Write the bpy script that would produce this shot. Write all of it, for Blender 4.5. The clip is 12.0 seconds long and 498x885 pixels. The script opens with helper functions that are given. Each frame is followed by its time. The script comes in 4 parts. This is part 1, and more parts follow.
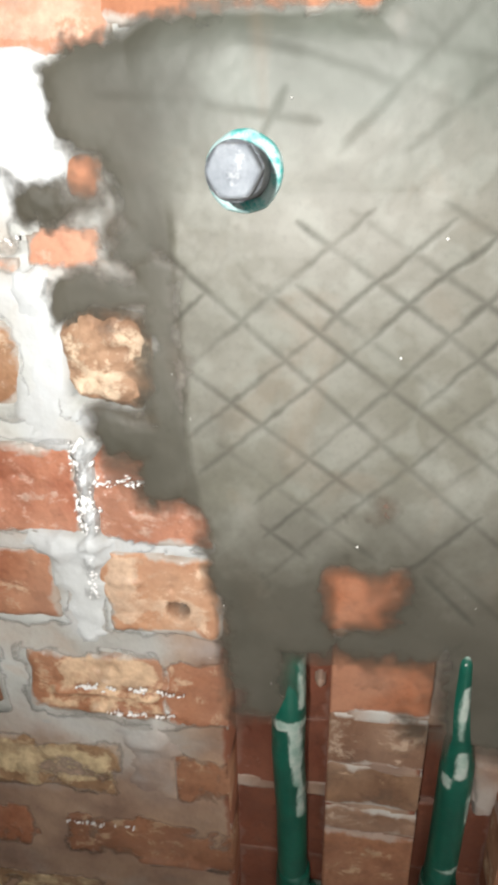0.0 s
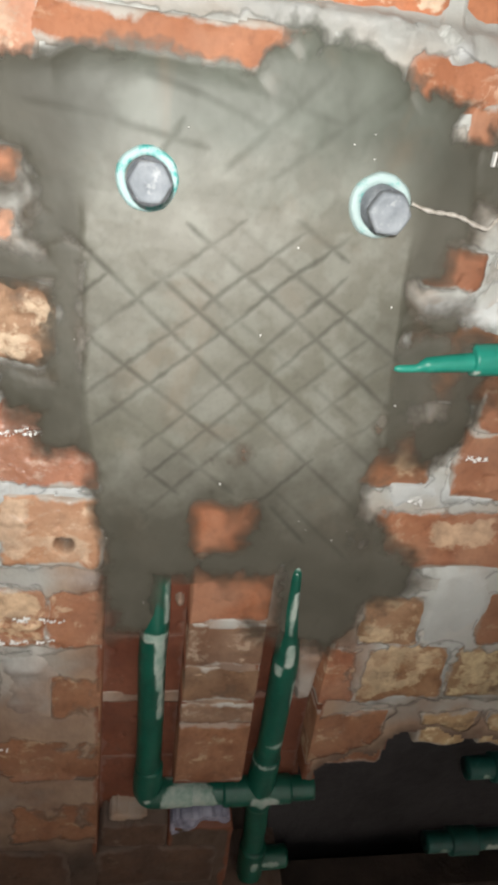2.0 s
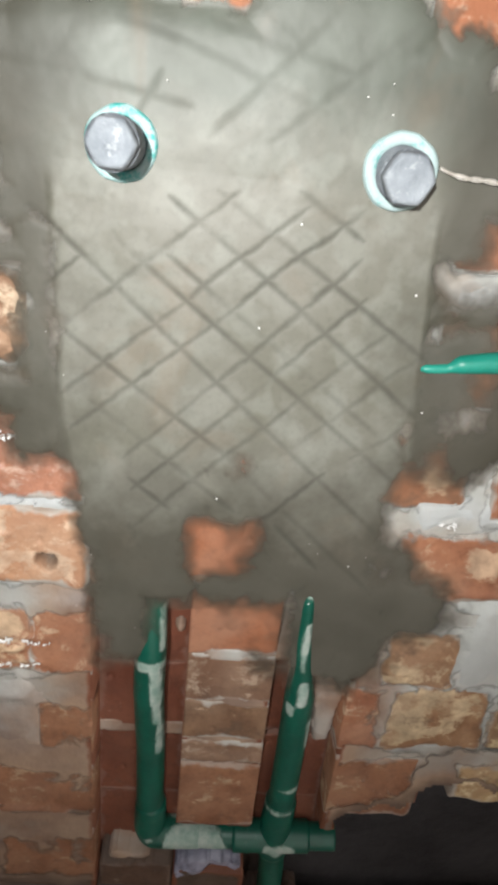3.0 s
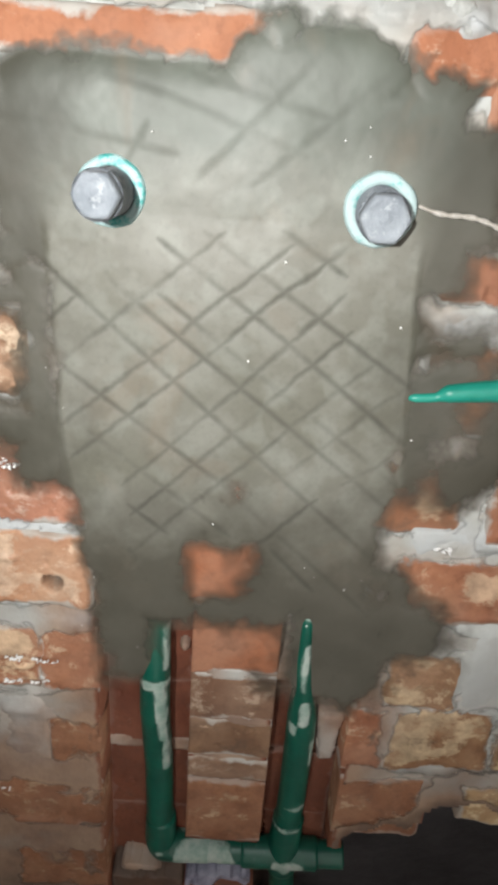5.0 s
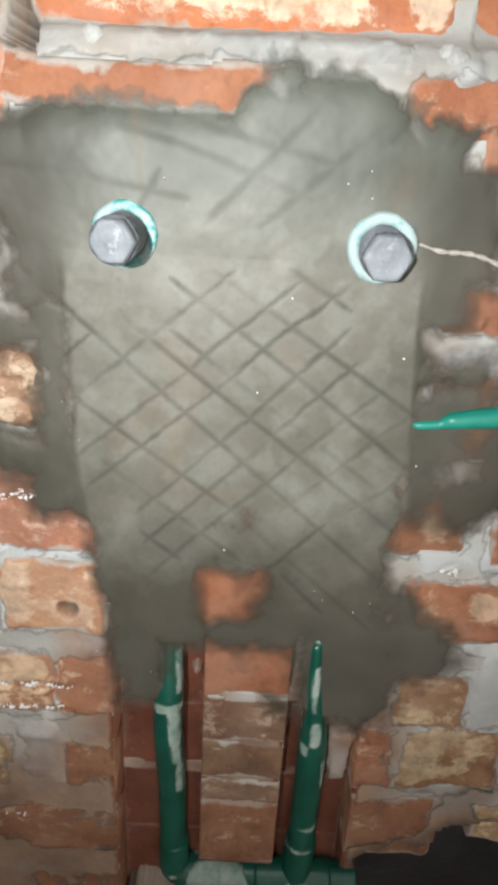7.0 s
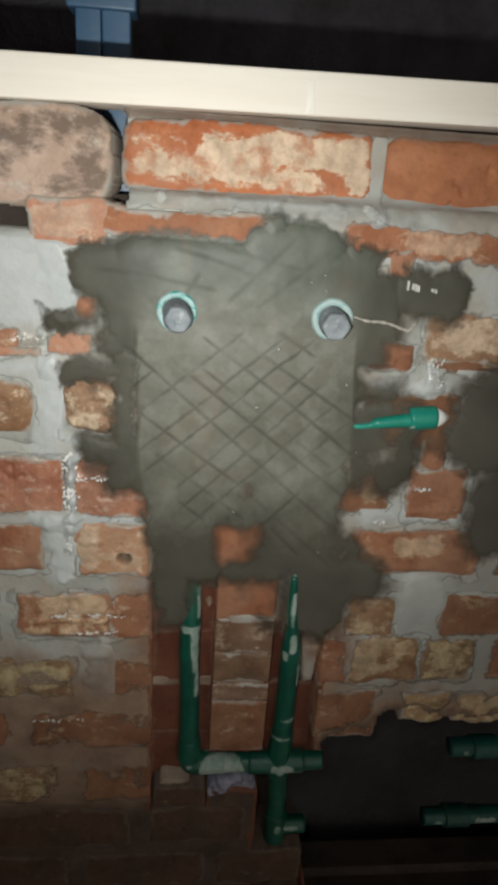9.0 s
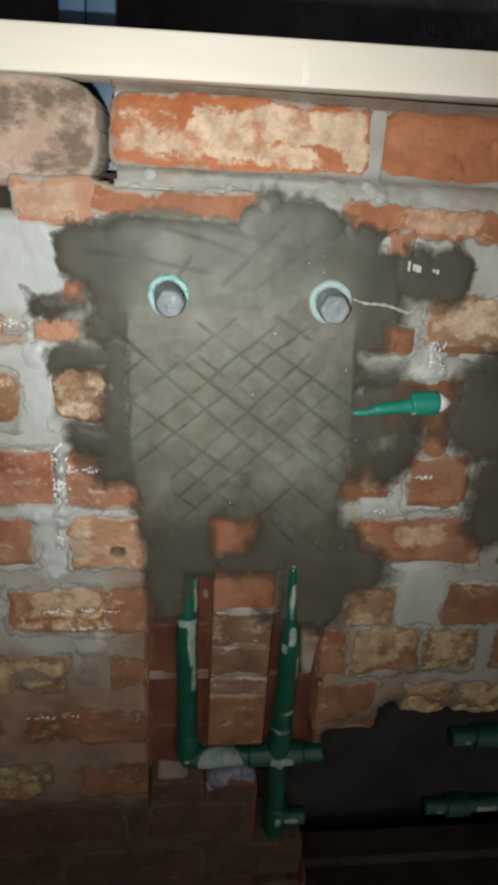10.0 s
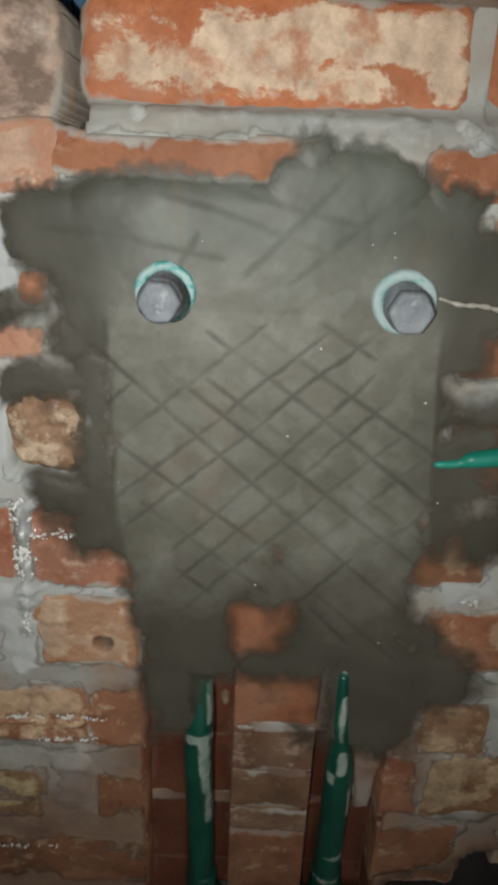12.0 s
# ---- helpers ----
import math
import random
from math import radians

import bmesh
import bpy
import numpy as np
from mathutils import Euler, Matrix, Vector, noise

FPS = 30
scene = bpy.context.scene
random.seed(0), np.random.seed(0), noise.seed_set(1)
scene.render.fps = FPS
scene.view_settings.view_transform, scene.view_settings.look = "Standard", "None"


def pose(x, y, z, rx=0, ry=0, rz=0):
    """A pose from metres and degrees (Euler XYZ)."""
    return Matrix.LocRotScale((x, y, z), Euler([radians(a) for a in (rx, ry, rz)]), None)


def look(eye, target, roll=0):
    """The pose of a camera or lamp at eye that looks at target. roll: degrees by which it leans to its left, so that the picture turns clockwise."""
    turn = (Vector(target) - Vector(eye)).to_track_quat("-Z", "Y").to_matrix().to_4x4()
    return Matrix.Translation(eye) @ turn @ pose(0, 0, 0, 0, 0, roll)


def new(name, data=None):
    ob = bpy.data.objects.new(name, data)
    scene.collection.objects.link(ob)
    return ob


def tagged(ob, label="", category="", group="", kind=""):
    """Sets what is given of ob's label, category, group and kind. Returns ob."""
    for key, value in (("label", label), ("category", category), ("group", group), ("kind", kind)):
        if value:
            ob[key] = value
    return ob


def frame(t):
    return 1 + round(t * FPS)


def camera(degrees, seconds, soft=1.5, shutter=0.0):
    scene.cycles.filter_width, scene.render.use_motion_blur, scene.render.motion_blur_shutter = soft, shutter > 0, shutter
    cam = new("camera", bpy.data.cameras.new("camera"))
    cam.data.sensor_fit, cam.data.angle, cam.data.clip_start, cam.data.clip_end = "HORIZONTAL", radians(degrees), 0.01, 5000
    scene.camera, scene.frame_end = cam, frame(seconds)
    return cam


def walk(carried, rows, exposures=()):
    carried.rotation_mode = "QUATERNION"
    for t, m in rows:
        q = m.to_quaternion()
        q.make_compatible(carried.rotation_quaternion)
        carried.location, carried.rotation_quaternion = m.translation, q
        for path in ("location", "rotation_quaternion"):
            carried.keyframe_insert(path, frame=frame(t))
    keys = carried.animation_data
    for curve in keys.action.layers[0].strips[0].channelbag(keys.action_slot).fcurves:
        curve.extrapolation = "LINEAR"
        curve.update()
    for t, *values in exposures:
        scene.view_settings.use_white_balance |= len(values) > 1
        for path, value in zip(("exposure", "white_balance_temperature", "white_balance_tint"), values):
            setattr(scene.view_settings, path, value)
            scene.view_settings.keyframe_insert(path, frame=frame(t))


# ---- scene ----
cam = camera(42.0, 12.0, soft=4.0)
PATH = [
    (0, (-0.024, -0.348, 1.205), (-0.294, 1.467, 0.408), -0.9),
    (0.5, (-0.06, -0.421, 1.222), (-0.004, 1.403, 0.402), 1.0),
    (1, (-0.087, -0.462, 1.237), (0.148, 1.336, 0.394), 3.4),
    (1.5, (-0.086, -0.457, 1.24), (0.219, 1.358, 0.458), 6.7),
    (2, (-0.071, -0.441, 1.226), (0.259, 1.35, 0.398), 7.3),
    (2.5, (-0.042, -0.413, 1.214), (0.201, 1.369, 0.338), 5.9),
    (3, (-0.019, -0.385, 1.208), (0.112, 1.425, 0.367), 5.9),
    (3.2, (-0.015, -0.378, 1.203), (0.058, 1.443, 0.381), 5.5),
    (4.8, (0.004, -0.386, 1.225), (0.012, 1.434, 0.395), 3.9),
    (5, (0.007, -0.391, 1.228), (0.028, 1.429, 0.398), 4.1),
    (5.5, (0.008, -0.399, 1.231), (0.034, 1.434, 0.431), 3.5),
    (6, (0.002, -0.396, 1.23), (0.011, 1.432, 0.418), 2.7),
    (6.5, (-0.001, -0.394, 1.229), (0.022, 1.426, 0.4), 3.0),
    (7, (0.0, -0.4, 1.241), (0.018, 1.438, 0.455), 3.2),
    (7.2, (-0.003, -0.406, 1.246), (-0.013, 1.439, 0.474), 3.3),
    (8.8, (-0.072, -0.615, 1.303), (0.109, 1.25, 0.606), 3.4),
    (9, (-0.064, -0.628, 1.308), (0.134, 1.23, 0.595), 3.9),
    (9.5, (-0.061, -0.631, 1.305), (0.158, 1.214, 0.565), 3.8),
    (10, (-0.065, -0.607, 1.301), (0.155, 1.235, 0.553), 3.5),
    (10.5, (-0.058, -0.58, 1.296), (0.138, 1.256, 0.528), 3.0),
    (11, (-0.057, -0.528, 1.294), (0.165, 1.32, 0.562), 4.4),
    (11.5, (-0.048, -0.461, 1.278), (0.137, 1.406, 0.583), 4.1),
    (12, (-0.023, -0.419, 1.26), (-0.003, 1.448, 0.544), 2.5),
]
EXPOSURES = [(0.0, 0.50, 6500, 10), (0.5, 0.14, 6500, 10), (1.0, 0.16, 6700, 8), (2.0, 0.20, 6600, 9), (2.5, 0.37, 6500, 9), (3.2, 0.48, 6350, 9), (5.0, 0.34, 6350, 9), (7.2, 0.22, 6350, 9), (8.8, -0.61, 6500, 4), (10.5, -0.56, 6550, 4), (11.0, -0.56, 6500, 4), (11.5, -0.75, 6500, 5), (12.0, -0.84, 6500, 6)]
walk(cam, [(t, look(eye, target, roll)) for t, eye, target, roll in PATH], EXPOSURES)

# ---- world and light ----
# warm background added as fill, entering by the unseen doorway
world = bpy.data.worlds.new("door_fill")
world.use_nodes = True
scene.world = world
bg = world.node_tree.nodes["Background"]
bg.inputs["Color"].default_value = (1.0, 0.90, 0.82, 1)
bg.inputs["Strength"].default_value = 1.3

torch_data = bpy.data.lights.new("torch", "SPOT")
torch_data.energy = 19
torch_data.color = (1.0, 0.975, 0.93)
torch_data.shadow_soft_size = 0.006
torch_data.spot_size = radians(106)
torch_data.spot_blend = 1.0
torch = new("torch", torch_data)
torch.matrix_world = look((-0.085, -0.54, 1.268), (-0.080, 0.0, 1.195))


# ---- small node kit ----
class Kit:
    """A node material under construction."""

    def __init__(self, name):
        self.m = bpy.data.materials.new(name)
        self.m.use_nodes = True
        self.t = self.m.node_tree
        self.b = self.t.nodes["Principled BSDF"]
        co = self.t.nodes.new("ShaderNodeTexCoord").outputs["Object"]
        rnd = self.t.nodes.new("ShaderNodeObjectInfo").outputs["Random"]
        mul = self.t.nodes.new("ShaderNodeMath")
        mul.operation = "MULTIPLY"
        mul.inputs[1].default_value = 37.0
        self.t.links.new(rnd, mul.inputs[0])
        add = self.t.nodes.new("ShaderNodeVectorMath")
        add.operation = "ADD"
        self.t.links.new(co, add.inputs[0])
        self.t.links.new(mul.outputs[0], add.inputs[1])
        self.co = add.outputs[0]

    def noise(self, scale, detail=5.0, rough=0.6, stretch=None, distort=0.0):
        n = self.t.nodes.new("ShaderNodeTexNoise")
        n.inputs["Scale"].default_value = scale
        n.inputs["Detail"].default_value = detail
        n.inputs["Roughness"].default_value = rough
        n.inputs["Distortion"].default_value = distort
        src = self.co
        if stretch:
            v = self.t.nodes.new("ShaderNodeVectorMath")
            v.operation = "MULTIPLY"
            v.inputs[1].default_value = stretch
            self.t.links.new(src, v.inputs[0])
            src = v.outputs[0]
        self.t.links.new(src, n.inputs["Vector"])
        return n.outputs["Fac"]

    def step(self, fac, lo, hi, a=0.0, b=1.0):
        n = self.t.nodes.new("ShaderNodeMapRange")
        n.inputs["From Min"].default_value, n.inputs["From Max"].default_value = lo, hi
        n.inputs["To Min"].default_value, n.inputs["To Max"].default_value = a, b
        self.t.links.new(fac, n.inputs["Value"])
        return n.outputs["Result"]

    def calc(self, op, a, b):
        n = self.t.nodes.new("ShaderNodeMath")
        n.operation = op
        for i, v in enumerate((a, b)):
            if isinstance(v, (int, float)):
                n.inputs[i].default_value = v
            else:
                self.t.links.new(v, n.inputs[i])
        return n.outputs[0]

    def mix(self, fac, a, b):
        n = self.t.nodes.new("ShaderNodeMix")
        n.data_type = "RGBA"
        self.t.links.new(fac, n.inputs[0])
        for i, v in ((6, a), (7, b)):
            if isinstance(v, tuple):
                n.inputs[i].default_value = (*v, 1)
            else:
                self.t.links.new(v, n.inputs[i])
        return n.outputs[2]

    def attribute(self, name):
        n = self.t.nodes.new("ShaderNodeAttribute")
        n.attribute_name = name
        return n.outputs["Fac"]

    def relief(self, *terms):
        """Bump from (height, metres) terms."""
        last = None
        for h, d in terms:
            n = self.t.nodes.new("ShaderNodeBump")
            n.inputs["Distance"].default_value = d
            n.inputs["Strength"].default_value = 1.0
            self.t.links.new(h, n.inputs["Height"])
            if last is not None:
                self.t.links.new(last, n.inputs["Normal"])
            last = n.outputs["Normal"]
        self.t.links.new(last, self.b.inputs["Normal"])
        self.t.links.new(last, self.b.inputs["Coat Normal"])

    def done(self, colour, rough):
        for key, v in (("Base Color", colour), ("Roughness", rough)):
            if isinstance(v, tuple):
                self.b.inputs[key].default_value = (*v, 1)
            elif isinstance(v, (int, float)):
                self.b.inputs[key].default_value = v
            else:
                self.t.links.new(v, self.b.inputs[key])
        return self.m


# ---- materials ----
def deeper(c, s=1.0):
    """The same tone, more saturated."""
    grey = sum(c) / 3
    return tuple(max(0.004, grey + (v - grey) * s) for v in c)


def brick_material(name, low, high, film, cover, wet=0.0, grime=0.25, bump=0.0012, limed=0.8):
    """Old fired clay: two clay tones, a lime film that covers a share of it, dark grime and damp gloss."""
    low, high = deeper(low), deeper(high)
    k = Kit(name)
    clay = k.mix(k.step(k.noise(24, 3, 0.5, None, 0.6), 0.36, 0.64), low, high)
    clay = k.mix(k.step(k.noise(75, 4, 0.6), 0.50, 0.72, 0, 0.45), clay, tuple(c * 0.62 for c in low))
    clay = k.mix(k.step(k.noise(300, 2, 0.5), 0.45, 0.75, 0, 0.22), clay, tuple(c * 0.6 for c in low))
    # lime film, in flakes with crisp rims, thick where the film layer says so
    patch = k.calc("ADD", k.calc("ADD", k.calc("MULTIPLY", k.noise(48, 9, 0.74, (0.8, 1.0, 1.1), 0.3), 0.75), k.calc("MULTIPLY", k.noise(14, 3, 0.5), 0.25)), k.step(k.attribute("film"), 0, 1, 0, 0.17))
    edge_off = k.step(k.attribute("edge"), 0.35, 0.95, 0.0, 0.12)
    patch = k.calc("SUBTRACT", patch, edge_off)
    mask = k.step(patch, 0.615 - 0.28 * cover, 0.675 - 0.28 * cover)
    tone = k.mix(k.step(k.noise(55, 6, 0.68), 0.38, 0.66), tuple(min(0.8, c * 1.12) for c in film), tuple(c * 0.60 for c in film))
    tone = k.mix(k.step(k.noise(40, 6, 0.65), 0.52, 0.66, 0, 0.75), tone, tuple(0.8 * c for c in high))
    col = k.mix(k.calc("MULTIPLY", mask, 0.90), clay, tone)
    col = k.mix(k.step(k.noise(15, 3, 0.5, None, 0.4), 0.40, 0.70, 0.0, 0.30 * limed), col, (0.46, 0.33, 0.24))
    dirt = k.step(k.noise(26, 7, 0.62, (0.8, 1.0, 1.2), 0.1), 0.66 - 0.2 * grime, 0.77 - 0.2 * grime)
    col = k.mix(k.calc("MULTIPLY", dirt, 0.72), col, (0.075, 0.048, 0.033))
    smear = k.calc("ADD", k.calc("MULTIPLY", k.attribute("edge"), 0.60), k.noise(40, 5, 0.6, None, 0.5))
    col = k.mix(k.step(smear, 0.90, 1.04, 0, min(0.95, 1.15 * limed)), col, k.mix(k.step(k.noise(30, 4, 0.5), 0.4, 0.66), (0.40, 0.385, 0.355), (0.31, 0.25, 0.20)))
    # pits painted dark for the shade inside them
    col = k.mix(k.calc("MULTIPLY", k.attribute("shaded_pit"), 0.9), col, (0.055, 0.036, 0.025))
    damp = k.step(k.noise(30, 3), 0.4, 0.65)
    rough = k.step(damp, 0, 1, 0.82, 0.82 - 0.5 * wet)
    k.relief((k.noise(28, 4, 0.55), bump * 2.0), (k.noise(110, 3, 0.5), bump * 0.55), (mask, 0.00008))
    # runs of water: lumpy, glossy
    glint = k.attribute("wet")
    if wet > 0.3:
        glint = k.calc("ADD", glint, k.step(damp, 0.3, 1, 0, 0.55 * min(1.0, wet)))
    k.t.links.new(glint, k.b.inputs["Coat Weight"])
    k.b.inputs["Coat Roughness"].default_value = 0.26
    k.b.inputs["Coat IOR"].default_value = 1.9
    drops = k.t.nodes.new("ShaderNodeBump")
    drops.inputs["Distance"].default_value = 0.0030
    k.t.links.new(k.noise(170, 2, 0.5), drops.inputs["Height"])
    k.t.links.new(drops.outputs["Normal"], k.b.inputs["Coat Normal"])
    return k.done(col, rough)


M = {
    "orange": brick_material("orange_brick", (0.24, 0.091, 0.046), (0.34, 0.150, 0.080), (0.52, 0.36, 0.24), 0.28, 0.3, 0.15),
    "bright": brick_material("bright_brick", (0.29, 0.108, 0.051), (0.37, 0.150, 0.076), (0.50, 0.30, 0.19), 0.10, 0.3, 0.05),
    "filmed": brick_material("lime_filmed_brick", (0.40, 0.12, 0.045), (0.50, 0.17, 0.07), (0.70, 0.55, 0.41), 0.24, 0.28, 0.12, 0.002),
    "smooth": brick_material("smooth_orange_brick", (0.33, 0.118, 0.052), (0.42, 0.165, 0.078), (0.50, 0.30, 0.18), 0.08, 0.25, 0.05, 0.0008, 0.3),
    "skinned": brick_material("orange_brick_with_peach_skin", (0.29, 0.108, 0.051), (0.37, 0.15, 0.078), (0.56, 0.37, 0.26), 0.42, 0.25, 0.05, 0.0016, 0.3),
    "peach": brick_material("peach_brick", (0.35, 0.165, 0.088), (0.45, 0.255, 0.15), (0.58, 0.42, 0.30), 0.45, 0.4, 0.1),
    "red": brick_material("damp_red_brick", (0.28, 0.100, 0.056), (0.38, 0.160, 0.095), (0.56, 0.38, 0.30), 0.34, 1.0, 0.15, 0.0022),
    "tan": brick_material("tan_brick", (0.22, 0.11, 0.053), (0.31, 0.18, 0.097), (0.50, 0.38, 0.24), 0.50, 0.3, 0.5, 0.003),
    "knob": brick_material("rough_broken_brick", (0.21, 0.115, 0.065), (0.34, 0.21, 0.13), (0.60, 0.47, 0.34), 0.48, 0.25, 0.6, 0.0026),
    "yellow": brick_material("yellowish_brick", (0.20, 0.112, 0.056), (0.29, 0.185, 0.10), (0.50, 0.40, 0.24), 0.52, 0.2, 0.5, 0.003, 0.4),
    "brown": brick_material("brown_brick", (0.19, 0.078, 0.038), (0.27, 0.125, 0.065), (0.44, 0.31, 0.20), 0.26, 0.3, 0.35, 0.0012, 0.4),
    "pink": brick_material("pinkish_grey_brick", (0.44, 0.31, 0.25), (0.56, 0.43, 0.36), (0.60, 0.55, 0.49), 0.36, 0.2, 1.0),
    "dark": brick_material("dark_stained_brick", (0.14, 0.074, 0.041), (0.22, 0.125, 0.07), (0.46, 0.33, 0.22), 0.25, 0.3, 0.75),
    "rose": brick_material("rose_brick", (0.42, 0.175, 0.105), (0.50, 0.255, 0.165), (0.58, 0.39, 0.29), 0.32, 0.3, 0.1),
    "glazed": brick_material("damp_glazed_brick", (0.25, 0.105, 0.052), (0.37, 0.175, 0.095), (0.60, 0.43, 0.28), 0.52, 1.0, 0.2, 0.0024),
    "patchy": brick_material("patchy_brown_brick", (0.22, 0.11, 0.055), (0.33, 0.19, 0.105), (0.66, 0.50, 0.37), 0.38, 0.3, 0.55, 0.0028),
    "crumb": brick_material("crumbling_yellow_brick", (0.34, 0.21, 0.11), (0.46, 0.32, 0.17), (0.60, 0.49, 0.31), 0.5, 0.2, 0.35, 0.003),
    "mid": brick_material("dusty_orange_brick", (0.22, 0.071, 0.030), (0.29, 0.104, 0.047), (0.36, 0.20, 0.12), 0.1, 0.2, 0.1),
    "pier": brick_material("dusty_brown_brick", (0.115, 0.054, 0.030), (0.18, 0.095, 0.055), (0.36, 0.27, 0.20), 0.38, 0.2, 0.45),
    # low bricks, the fading torchlight put into their colour
    "dimmed": brick_material("dimmed_low_brick", (0.062, 0.032, 0.021), (0.10, 0.052, 0.032), (0.16, 0.11, 0.075), 0.15, 0.3, 0.4, 0.0012, 0.1),
    "cut": brick_material("freshly_cut_brick", (0.105, 0.029, 0.013), (0.15, 0.045, 0.021), (0.42, 0.32, 0.25), 0.03, 0.2, 0.1, 0.0008, 0.12),
}


def mortar_material(name, film=False):
    k = Kit(name)
    big = k.noise(8, 3, 0.5)
    col = k.mix(k.step(big, 0.38, 0.62), (0.31, 0.315, 0.295), (0.45, 0.465, 0.45))
    col = k.mix(k.step(k.noise(34, 4, 0.55, None, 0.4), 0.50, 0.74, 0, 0.40), col, (0.27, 0.255, 0.225))
    col = k.mix(k.step(k.noise(22, 4, 0.6, None, 1.0), 0.57, 0.68, 0, 0.26), col, (0.40, 0.27, 0.19))
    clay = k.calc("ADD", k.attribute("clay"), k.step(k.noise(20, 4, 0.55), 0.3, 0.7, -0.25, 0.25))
    # brown joints; in low courses the torch's falloff is darkened in too
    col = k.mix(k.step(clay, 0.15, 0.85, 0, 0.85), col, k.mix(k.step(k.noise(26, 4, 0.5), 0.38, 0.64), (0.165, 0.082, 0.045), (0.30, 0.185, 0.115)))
    white = k.attribute("white")
    col = k.mix(k.calc("MULTIPLY", white, 0.88), col, k.mix(k.step(k.noise(30, 4, 0.5), 0.4, 0.66), (0.51, 0.54, 0.565), (0.45, 0.47, 0.48)))
    wet = k.attribute("wet")
    k.b.inputs["Coat IOR"].default_value = 1.9
    k.t.links.new(k.calc("ADD", k.step(white, 0.5, 1.0, 0, 0.10), wet), k.b.inputs["Coat Weight"])
    k.b.inputs["Coat Roughness"].default_value = 0.26
    # darkened mortar: torch falloff at the foot, shade under the batten
    col = k.mix(k.attribute("dark_tone"), col, k.mix(k.step(k.noise(18, 4, 0.5), 0.38, 0.64), (0.045, 0.028, 0.020), (0.085, 0.052, 0.036)))
    dust = k.calc("ADD", k.attribute("dust"), k.step(k.noise(60, 5), 0.3, 0.7, -0.3, 0.3))
    col = k.mix(k.step(dust, 0.3, 0.7, 0, 0.9), col, (0.17, 0.052, 0.024))
    k.relief((k.noise(40, 4, 0.55), 0.0024), (k.noise(200, 3, 0.5), 0.0004), (k.calc("MULTIPLY", k.noise(190, 2), wet), 0.0030))
    if film:                                                      # a thin wash smeared over the brick edges
        col = k.mix(k.calc("MULTIPLY", k.step(k.noise(16, 3, 0.5), 0.44, 0.66, 0.0, 0.45), k.calc("SUBTRACT", 1.0, white)), col, (0.29, 0.205, 0.14))
        ragged = k.calc("ADD", k.step(k.noise(22, 4, 0.55, None, 0.5), 0.3, 0.7, -0.36, 0.36), k.step(k.noise(110, 3, 0.5), 0.3, 0.7, -0.08, 0.08))
        k.t.links.new(k.step(k.calc("ADD", k.attribute("cover"), ragged), 0.46, 0.66, 0, 1.0), k.b.inputs["Alpha"])
    return k.done(col, k.step(k.noise(60, 3), 0.3, 0.7, 0.5, 0.8))


